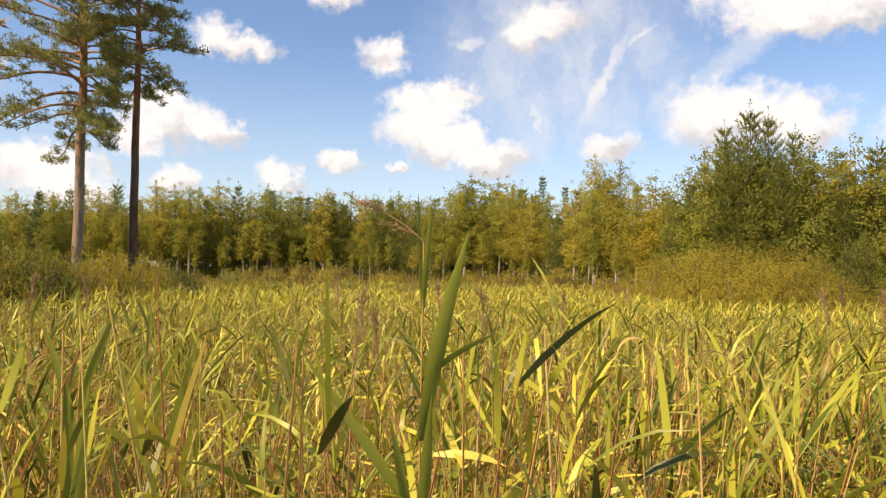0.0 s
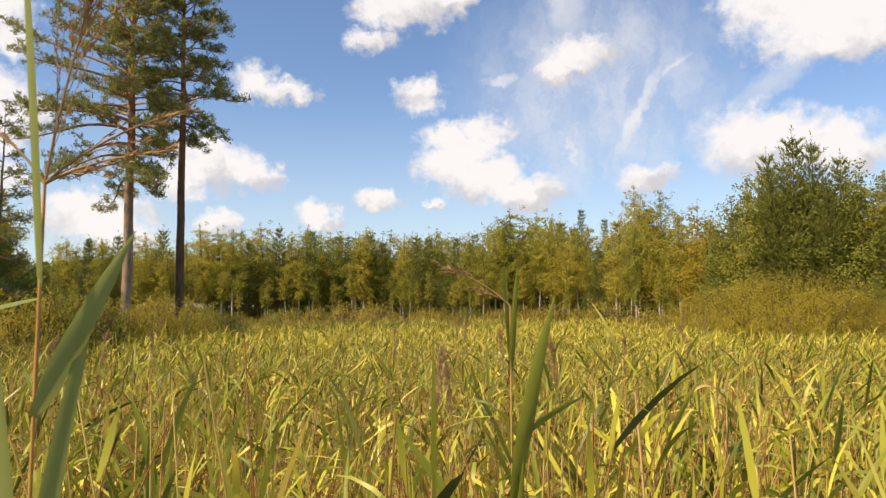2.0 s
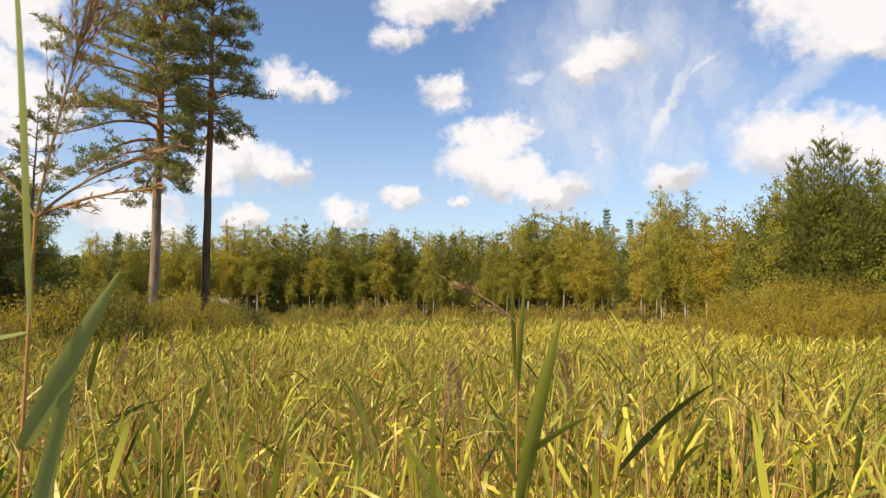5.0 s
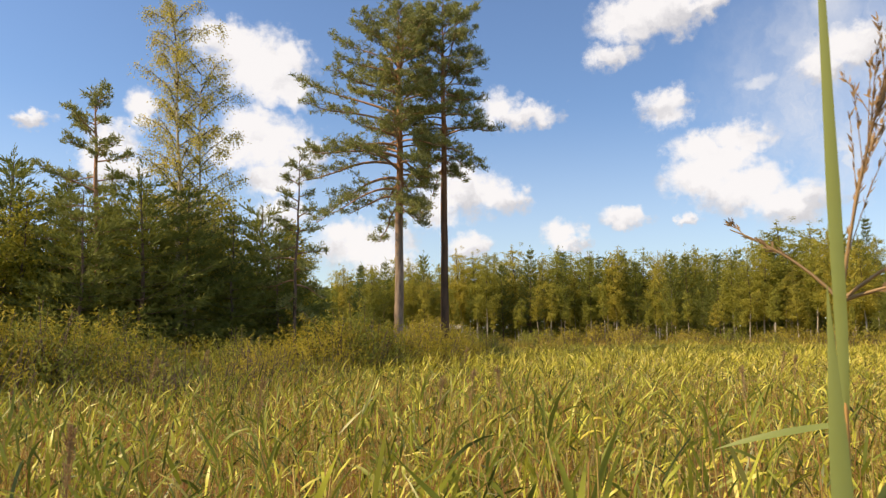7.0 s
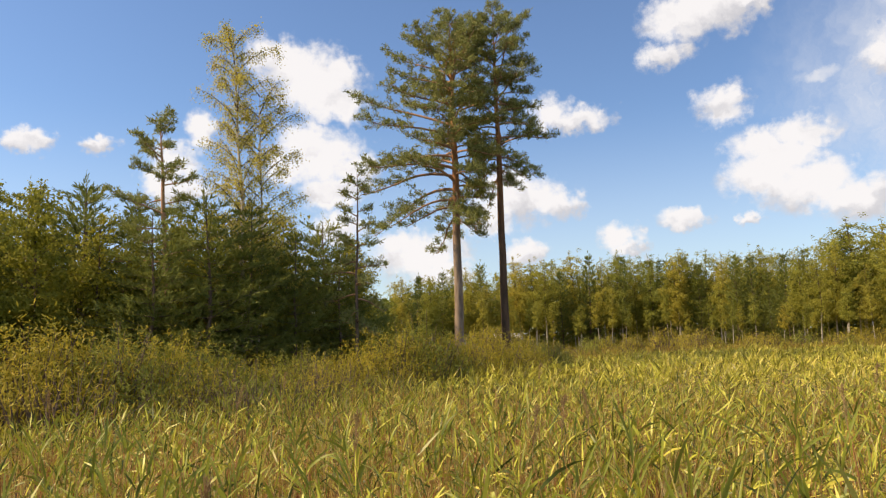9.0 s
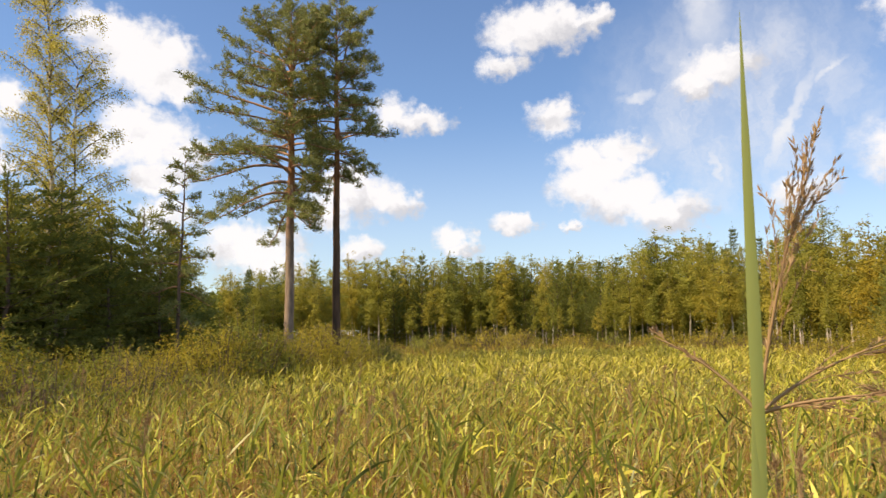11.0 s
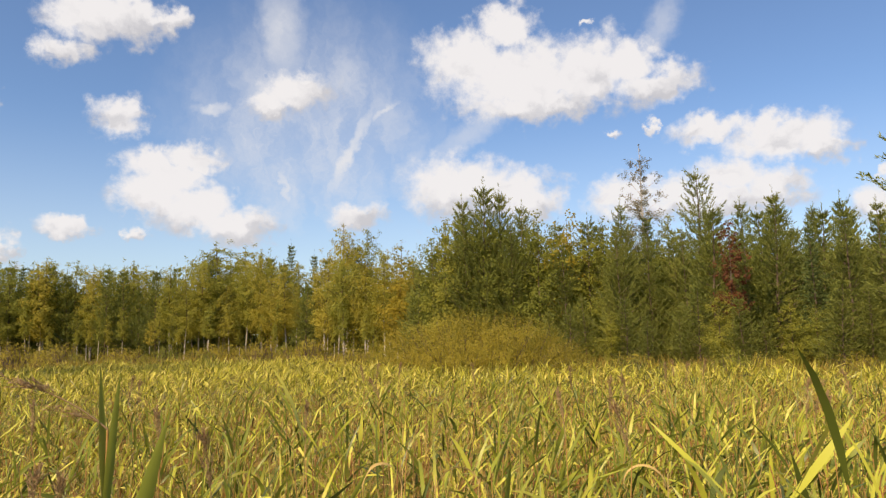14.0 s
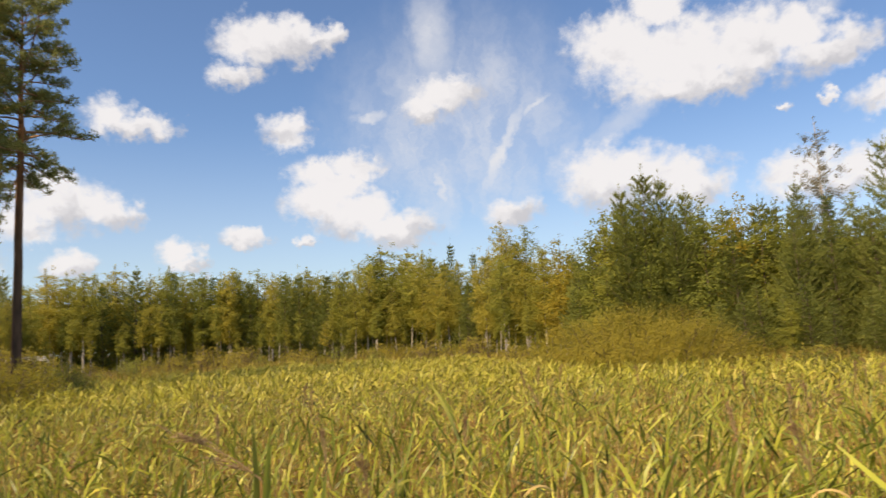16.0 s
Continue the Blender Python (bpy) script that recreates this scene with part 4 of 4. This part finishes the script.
    tree("pine_tree", old_pine(rng, 8.25, radians(34), [(0.30, 0.9, 0.9), (0.5, 1.1, 1.1), (0.75, 0.75, 0.75), (0.9, 0.45, 0.45), (1.0, 0.15, 0.15)], 0.01, 0.07, 22, DARK_BARK, 0.8, 6), at(-34.4, 27.5), "slim young pine with a sparse crown", "pine tree")
    for row in range(3):
        az = -76.0
        while az < -33:
            d = np.interp(az, [-86, -72, -50, -33], [26, 26, 26, 30]) + row * 3 + rng.uniform(-1, 1)
            el = np.interp(az, [-72, -65, -60, -56, -50, -46, -41, -37, -33], [12, 12, 12, 12, 11.6, 11.2, 10.6, 9.6, 7.0])
            h = 1.6 + d * math.tan(radians(el)) * rng.uniform(0.82, 1.05)
            if rng.random() < (0.35 if az < -46 else 0.45):
                plant(alders, "alder_tree", az, d, h, "dark green leafy tree at the marsh edge", "alders")
            else:
                plant(dusky if row < 2 else far_pines, "pine_tree", az, d, h, "bushy young pine in the dark thicket", "young pines", 1.15)
            az += math.degrees(rng.uniform(1.0, 1.8) / d)


trees()


# ---- bushes ----
def bush_mesh(rng, rx, ry, h, leaf, shoots, per, mat, rag=0.28):
    """A bush of many upright shoots from the ground, leafy to their tips, with a ragged domed outline."""
    a, r = rng.uniform(0, 2 * math.pi, shoots), np.sqrt(rng.random(shoots))
    lump = 1 + 0.10 * np.sin(3 * a + 5 * r) + 0.08 * np.sin(7 * a - 4 * r)
    foot = np.stack([np.cos(a) * r * rx * 0.75, np.sin(a) * r * ry * 0.75, 0 * a], -1)
    long = h * np.sqrt(np.clip(1 - 0.85 * r**2, 0.08, 1)) * lump * rng.uniform(1 - rag, 1 + 0.35 * rag, shoots)
    out = np.stack([np.cos(a) * rx, np.sin(a) * ry, 0 * a], -1) * (0.3 * r**1.5)[:, None] + rng.normal(0, 0.1, (shoots, 3)) * [h, h, 0]
    u = 1 - 0.72 * rng.random((shoots, per)) ** 1.5
    pts = foot[:, None] + out[:, None] * (u**1.6)[..., None] + (long[:, None] * (u - 0.12 * u**3))[..., None] * np.array([0, 0, 1.0])
    pts = (pts + rng.normal(0, 0.6 * leaf, pts.shape)).reshape(-1, 3)
    way = np.repeat(unit(out + np.stack([0 * long, 0 * long, long], -1)), per, 0)
    face = unit(unit(pts / np.array([rx, ry, h]) + [0, 0, 0.2]) + rng.normal(0, 0.45, pts.shape))
    side = unit(np.cross(face, unit(way + rng.normal(0, 0.45, way.shape))))
    keep = pts[:, 2] > 0.03
    lv, lq = cards(pts[keep], np.cross(side, face)[keep], side[keep], leaf * 1.35 * rng.uniform(0.6, 1.5, keep.sum()), leaf * 0.17)
    some = rng.permutation(shoots)[: min(shoots, 160)]
    stalks = [tube(np.array([foot[i] - [0, 0, 0.05], foot[i] + out[i] * 0.33 + [0, 0, 0.5 * long[i]], foot[i] + out[i] + [0, 0, 0.86 * long[i]]]), [0.018, 0.012, 0.004], 3) for i in some]
    return mesh_of("stalks", [(*joined(stalks), DARK_BARK)], True), mesh_of("leaves", [(lv, lq, mat)])


def bush(name, meshes, place, label, group="", turn=0.0, size=1.0):
    ob = new(name)
    ob.matrix_basis = Matrix.LocRotScale(Vector(place), Euler((0, 0, turn)), Vector((size, size, size)))
    for n, me in zip(("branchwork", "foliage"), meshes):
        tagged(part(n, me, ob), kind="stuff")
    return tagged(ob, label, "bush", group)


def bushes():
    rng = np.random.default_rng(21)
    bush("willow_bush", bush_mesh(rng, 4.3, 2.6, 3.0, 0.062, 3600, 22, WILLOW, 0.12), at(22.0, 28.5), "broad rounded willow bush, yellowish brown-green", "", -0.38)
    low = [bush_mesh(rng, rng.uniform(1.0, 1.5), rng.uniform(0.9, 1.3), rng.uniform(1.2, 1.7), 0.13, 90, 9, m) for m in (WILLOW, OLIVE_LEAF, OLIVE_LEAF, WILLOW)]
    for az, d, s in ((-10.3, 56, 1.5), (-12.5, 57, 1.2), (-24.3, 58, 1.75), (-23.2, 59, 1.75), (-22.2, 58, 1.7), (-21.3, 59, 1.45), (-3, 60, 1.1), (5.5, 50, 1.3), (9, 44, 1.3), (12.5, 33, 1.0)):
        bush("willow_bush", low[0], at(az, d), "low yellow-green willow bush in the marsh", "low bushes", rng.uniform(0, 6), s)
    for _ in range(120):
        az = rng.uniform(-35, 16)
        d = np.interp(az, [-35, -20, -5, 8, 16], [24, 36, 50, 46, 34]) + rng.uniform(0, 30)
        bush("shrub", low[rng.integers(4)], at(az, d), "brownish low shrub before the far wood", "low shrubs", rng.uniform(0, 6), rng.uniform(0.7, 1.5) if d > 62 else rng.uniform(0.5, 0.9))
    # taller thicket bushes where the reeds end
    tall = [bush_mesh(rng, rng.uniform(1.3, 1.7), 1.3, 1.95, 0.065, 420, 22, m) for m in (EDGE_LEAF, EDGE_LEAF, OLIVE_LEAF)]
    for az, d, s in ((-58, 15.5, 1.3), (-54.5, 16, 1.25), (-51.5, 15.5, 1.15), (-48.7, 17, 1.2), (-46.0, 17.5, 1.05), (-42.5, 19, 0.85), (-39.2, 18.5, 0.9), (-36.4, 20, 0.85), (-32.2, 21, 1.2), (-30.0, 22, 1.3), (-28.0, 23, 1.15), (-24.4, 25, 1.15), (-22.0, 27, 1.0), (-20.0, 30, 0.95)):
        bush("willow_bush", tall[rng.integers(3)], at(az, d), "leafy yellow-green bush where the reeds end", "thicket bushes", rng.uniform(0, 6), s)
    fine = [bush_mesh(rng, rng.uniform(1.0, 1.5), rng.uniform(0.9, 1.3), rng.uniform(1.2, 1.7), 0.07, 140, 14, m) for m in (EDGE_LEAF, OLIVE_LEAF, WILLOW)]
    for n in range(60):
        az = rng.uniform(-70, -21)
        d = edge(az) + rng.uniform(-2, 7)
        size = rng.uniform(0.75, 1.2) if rng.random() < 0.5 else rng.uniform(0.4, 0.7)
        bush("shrub", fine[rng.integers(3)], at(az, d), "young yellow-green shrub at the marsh edge", "edge shrubs", rng.uniform(0, 6), size)
    for _ in range(40):
        az = rng.uniform(27, 64)
        d = edge(az) + rng.uniform(1, 8)
        bush("shrub", low[rng.integers(4)], at(az, d), "brownish shrub under the young pines", "low shrubs", rng.uniform(0, 6), rng.uniform(0.5, 0.9))


bushes()


def far_wood():
    """The depth of the wood behind its front trees: leaves and stems with no outline of their own."""
    rng = np.random.default_rng(31)
    n = 70000
    az = rng.uniform(-70, 66, n)
    d = np.interp(az, [-70, -42, -33, -27, -10, 5, 18, 24, 40, 66], [34, 40, 62, 104, 114, 102, 72, 60, 52, 44]) + rng.uniform(0, 10, n)
    p = np.stack([np.sin(np.radians(az)) * d, np.cos(np.radians(az)) * d, d * np.interp(az, [-40, -33, 14, 20, 26], [0.13, 0.075, 0.08, 0.11, 0.125]) * rng.random(n) ** 0.8], -1)
    m = 26000
    az = rng.uniform(-70, 66, m)
    d = np.interp(az, [-70, -42, -33, -27, -10, 5, 18, 24, 40, 66], [32, 38, 58, 98, 108, 97, 68, 57, 49, 41]) + rng.uniform(0, 16, m)
    p = np.concatenate([p, np.stack([np.sin(np.radians(az)) * d, np.cos(np.radians(az)) * d, 2.6 * rng.random(m)], -1)])
    # young growth among the far birches
    m = 24000
    az = rng.uniform(-34, 19, m)
    d = np.interp(az, [-36, -27, -10, 5, 18], [61, 88, 96, 84, 56]) + rng.uniform(0, 12, m)
    low = np.stack([np.sin(np.radians(az)) * d, np.cos(np.radians(az)) * d, 1.9 * rng.random(m) ** 1.2 * (0.4 + 0.6 * np.sin(az * 2.3 + np.sin(az * 5.1)) ** 2)], -1)
    tagged(part("undergrowth", mesh_of("undergrowth", [(*leaves(rng, low, 0.2, 0.085, 0.3), BIRCH_LEAF)])), "leafy young growth between the trunks of the far birches", "undergrowth", "", "stuff")
    v, q = leaves(rng, p, 0.5, 0.22, 0.3)
    tagged(part("far_wood", mesh_of("far_wood", [(v, q, OLIVE_LEAF)])), "dense wood in the depth behind the front trees", "wood", "", "stuff")


far_wood()


# ---- single reeds ----
def reed_blade(rng, base, az, tilt, curl, length, width, twist=0.4, roll=0.0, segs=12):
    """One broad blade with a folded keel."""
    b = np.array([base], float)
    one = lambda x: np.array([x], float)
    left = ribbons(b, one(radians(az)), one(tilt), one(curl), one(length), one(width), segs, one(twist), one(roll))
    v, q = left
    v = v.reshape(-1, 2, 3)
    keel = (v[:, :1] + v[:, 1:]) / 2
    out = np.cross(np.gradient(keel[:, 0], axis=0), v[:, 1] - v[:, 0])
    keel = keel + (unit(out) * np.linalg.norm(v[:, 1] - v[:, 0], axis=1, keepdims=True) * 0.16)[:, None]
    v = np.concatenate([v[:, :1], keel, v[:, 1:]], 1).reshape(-1, 3)
    i = 3 * np.arange(segs)[:, None] + np.array([0, 1])
    q = np.stack([i, i + 1, i + 4, i + 3], -1).reshape(-1, 4)
    return v, q


def panicle_mesh(rng, base, way, length, spread, branches=40):
    """A plume: an axis with many fine drooping side branches and spikelets."""
    base, way = np.asarray(base, float), unit(np.asarray(way, float))
    t = np.linspace(0, 1, 8)[:, None]
    axis = base + way * t * length + np.array([0, 0, -0.18]) * t**2 * length + np.array([way[0], way[1], 0]) * t**2 * length * 0.3
    pieces, pts = [tube(axis, np.linspace(0.0016, 0.0005, 8), 4)], []
    for _ in range(branches):
        s = rng.uniform(0.05, 0.95)
        p = np.array([np.interp(s, t[:, 0], axis[:, k]) for k in range(3)])
        d = unit(way + rng.normal(0, 0.2, 3) + np.array([way[0], way[1], -0.15]) * spread)
        l = length * (0.5 - 0.3 * s) * rng.uniform(0.6, 1.2)
        e = p + d * l + np.array([0, 0, -0.12 * l])
        m = (p + e) / 2 + np.array([0, 0, 0.05 * l])
        pieces.append(tube(np.array([p, m, e]), [0.0005, 0.0004, 0.0002], 3))
        for w in rng.uniform(0.25, 1.0, 16):
            pts.append((p + (m - p) * w * 2 if w < 0.5 else m + (e - m) * (w * 2 - 1), d))
    c = np.array([x[0] for x in pts])
    d = unit(np.array([x[1] for x in pts]) + rng.normal(0, 0.3, (len(pts), 3)))
    v, q = cards(c, d, unit(np.cross(d, rand_dirs(rng, len(d)))), 0.009, 0.0009)
    return mesh_of("panicle", [(*joined(pieces), PANICLE), (v, q, PANICLE)])


def reed(rng, place, h, lean, blades, label, plume=None, leaf_mat=None, stem_r=0.003, group="tall reeds", bend=2.0, stem_mat=None):
    """A single reed: stem with nodes, blades and perhaps a plume. blades: (share of height, azimuth, tilt, curl, length, width, twist, roll)."""
    ob = new("reed")
    ob.matrix_basis = pose(*place)
    s = np.linspace(0, 1, 14)
    spine = np.stack([lean[0] * s**bend, lean[1] * s**bend, h * s], -1)
    v, q = tube(spine, np.linspace(stem_r, stem_r * 0.4, 14) * np.where(np.arange(14) % 3 == 0, 1.18, 1.0), 7)
    part("stem", mesh_of("stem", [(v, q, stem_mat or REED_STEM)], True), ob)
    for s0, az, tilt, curl, length, width, twist, roll in blades:
        b = [np.interp(s0, s, spine[:, k]) for k in range(3)]
        part("leaf", mesh_of("leaf", [(*reed_blade(rng, b, az, tilt, curl, length, width, twist, roll), leaf_mat or BIG_LEAF)], True), ob)
    for p in plume or ():
        part("panicle", panicle_mesh(rng, spine[-1], *p), ob, "brown feathery panicle")
    return tagged(ob, label, "reed", group)


def single_reeds():
    rng = np.random.default_rng(41)
    # the tall one that the camera passes close by
    reed(rng, (-0.442, 0.548, 0), 1.85, (0.01, 0.0), [
        (0.77, 190, 0.12, 0.06, 0.44, 0.0205, 0.25, 0.0), (0.90, 105, 0.55, 0.05, 0.17, 0.018, 0.5, 0.7), (0.955, 186, 0.10, 0.08, 0.40, 0.0105, 0.3, 0.2),
        (0.95, 275, 1.75, 0.2, 0.10, 0.008, 0.4, 0.5), (0.80, 95, 0.12, 0.15, 0.30, 0.016, 0.4, 0.7)],
        "tall green reed with broad blades and a brown plume", [((0.16, 0.0, 1.0), 0.25, 0.2, 30), ((0.8, 0.05, 0.75), 0.12, 0.9, 7), ((-0.6, 0.1, 0.8), 0.10, 0.4, 4), ((0.85, -0.2, 0.35), 0.10, 1.1, 6)], HERO_LEAF, 0.0032)
    # the green one ahead at the start
    reed(rng, (-0.03, 1.30, 0), 1.75, (0.0, 0.0), [
        (0.80, 95, 0.16, 0.12, 0.38, 0.030, 0.7, 0.9), (0.72, 276, 0.62, 0.06, 0.36, 0.021, 0.5, 0.9), (0.62, 110, 0.03, 0.05, 0.40, 0.030, 0.6, 0.5),
        (0.93, 95, 0.05, 0.05, 0.20, 0.012, 0.4, 1.0), (0.94, 268, 0.06, 0.0, 0.19, 0.012, 0.3, 0.9), (0.86, 85, 0.85, 0.35, 0.16, 0.014, 0.5, 0.9), (0.70, 265, 1.25, 0.2, 0.22, 0.013, 0.4, 0.4), (0.66, 250, 0.15, 0.1, 0.3, 0.022, 0.9, 0.9)],
        "tall dark green reed with upright blades", [((-0.7, 0.0, 0.7), 0.14, 0.7, 14)], None, 0.0038)
    reed(rng, (-0.90, 1.82, 0), 1.49, (0.02, 0.0), [
        (0.62, 90, 0.05, 0.05, 0.50, 0.034, 0.3, 1.2), (0.66, 268, 0.06, 0.0, 0.46, 0.034, 0.2, 1.1), (0.85, 280, 0.30, 0.1, 0.30, 0.022, 0.4, 1.0), (0.9, 80, 0.25, 0.2, 0.28, 0.02, 0.4, 0.9)],
        "dark green reed with close upright blades", None, None, 0.005)
    # a leaning plume by the path
    reed(rng, (1.12, 0.64, 0), 1.72, (-0.10, 0.05), [(0.6, 100, 0.3, 0.4, 0.4, 0.016, 0.3, 0.9), (0.75, 250, 0.4, 0.5, 0.3, 0.014, 0.4, 0.9)],
         "leaning reed with a long pale plume", [((-0.8, 0.1, 0.9), 0.24, 0.7)])
    # dry bare stalks
    for x, y, h, lx in ((0.235, 1.29, 1.60, -0.05), (0.55, 1.45, 1.50, -0.04), (0.07, 1.60, 1.43, 0.02), (-0.55, 2.3, 1.36, 0.06)):
        reed(rng, (x, y, 0), h, (lx, 0), [(0.45, 200, 0.6, 1.2, 0.3, 0.009, 0.5, 0.5)], "dry straw-coloured reed stalk with one dead leaf", None, REED_DRY, 0.0042, "dry stalks", 2.0, STRAW)
    # dead reeds whose pale top leaves have curled over
    for x, y, h, az in ((0.66, 2.4, 1.47, 250), (0.80, 2.5, 1.42, 110), (1.55, 2.3, 1.40, 300), (-1.5, 2.6, 1.35, 80)):
        reed(rng, (x, y, 0), h, (0.05, 0.02), [(0.96, az, 0.15, 3.3, 0.24, 0.012, 0.6, 0.3), (0.7, az + 140, 0.5, 1.6, 0.22, 0.010, 0.5, 0.5)], "dead straw-coloured reed with a curled pale top leaf", None, REED_DRY, 0.0038, "dry stalks", 2.0, STRAW)
    # tall ones spread through the bed
    kinds = []
    for k in range(7):
        h = rng.uniform(1.2, 1.5)
        n = rng.integers(4, 7)
        blades = [(rng.uniform(0.5, 0.97), rng.uniform(0, 360), rng.uniform(0.12, 0.85), rng.uniform(0.0, 1.0), rng.uniform(0.2, 0.36), rng.uniform(0.013, 0.022), rng.normal(0, 0.8), rng.normal(0, 0.9)) for _ in range(n)]
        kinds.append(reed(rng, (0, 0, 0), h, rng.normal(0, 0.08, 2), blades, "tall reed standing above the others in the bed", [((rng.normal(0, 0.5), rng.normal(0, 0.5), 1.8), 0.2, 0.4)] if k == 2 else None, None, 0.0035))
    spots = scatter(rng, 1.7, 7.5, -62, 58, 8.0)
    spots = spots[in_bed(spots)]
    for n, (x, y) in enumerate(spots):
        m = pose(x, y, 0, rng.normal(0, 4), rng.normal(0, 4), rng.uniform(0, 360))
        if n < len(kinds):
            kinds[n].matrix_basis = m
        else:
            copy_thing(kinds[rng.integers(len(kinds))], m)


single_reeds()


# ---- vehicle on the far road ----
def box(x0, x1, y0, y1, z0, z1, top=1.0, bevel=0.04):
    bm = bmesh.new()
    bmesh.ops.create_cube(bm, size=1.0)
    for v in bm.verts:
        k = top if v.co.z > 0 else 1.0
        v.co = Vector(((x0 + x1) / 2 + v.co.x * (x1 - x0) * k, (y0 + y1) / 2 + v.co.y * (y1 - y0) * k, z0 if v.co.z < 0 else z1))
    bmesh.ops.bevel(bm, geom=bm.edges[:], offset=bevel, segments=2, affect="EDGES")
    return bm


def solid(name, bm, mat, parent, label=""):
    me = bpy.data.meshes.new(name)
    bm.to_mesh(me)
    bm.free()
    me.materials.append(mat)
    return part(name, me, parent, label)


def van():
    ob = new("van")
    x, y, _ = at(-22.7, 66)
    ob.matrix_basis = pose(x, y, 0, 0, 0, 22.7)
    solid("body", box(-2.2, 2.2, -0.9, 0.9, 0.35, 1.15, 0.98, 0.1), VAN_WHITE, ob)
    solid("cab", box(-1.2, 2.1, -0.84, 0.84, 1.15, 1.95, 0.9, 0.12), VAN_WHITE, ob)
    for x0, x1 in ((-1.0, -0.15), (0.0, 0.9), (1.05, 1.85)):
        solid("side_window", box(x0, x1, -0.86, -0.8, 1.25, 1.68, 0.97, 0.02), VAN_DARK, ob, "dark side window")
    solid("windscreen", box(-1.24, -1.14, -0.72, 0.72, 1.22, 1.75, 0.95, 0.02), VAN_DARK, ob, "dark windscreen")
    solid("roof_rack", box(-0.9, 1.7, -0.7, 0.7, 1.97, 2.06, 1.0, 0.02), VAN_WHITE, ob)
    for wx in (-1.4, 1.4):
        for wy in (-0.85, 0.85):
            bm = bmesh.new()
            bmesh.ops.create_cone(bm, cap_ends=True, segments=20, radius1=0.34, radius2=0.34, depth=0.22, matrix=pose(wx, wy, 0.34, 90, 0, 0))
            bmesh.ops.bevel(bm, geom=[e for e in bm.edges if len(e.link_faces) == 2 and e.calc_face_angle() > 1], offset=0.03, segments=2, affect="EDGES")
            wheel = solid("wheel", bm, RUBBER, ob, "black tyre")
            bm = bmesh.new()
            bmesh.ops.create_cone(bm, cap_ends=True, segments=16, radius1=0.2, radius2=0.17, depth=0.25, matrix=pose(wx, wy, 0.34, 90, 0, 0))
            solid("rim", bm, VAN_WHITE, wheel, "pale wheel rim")
    tagged(ob, "white van with dark windows behind the marsh shrubs", "van")


van()
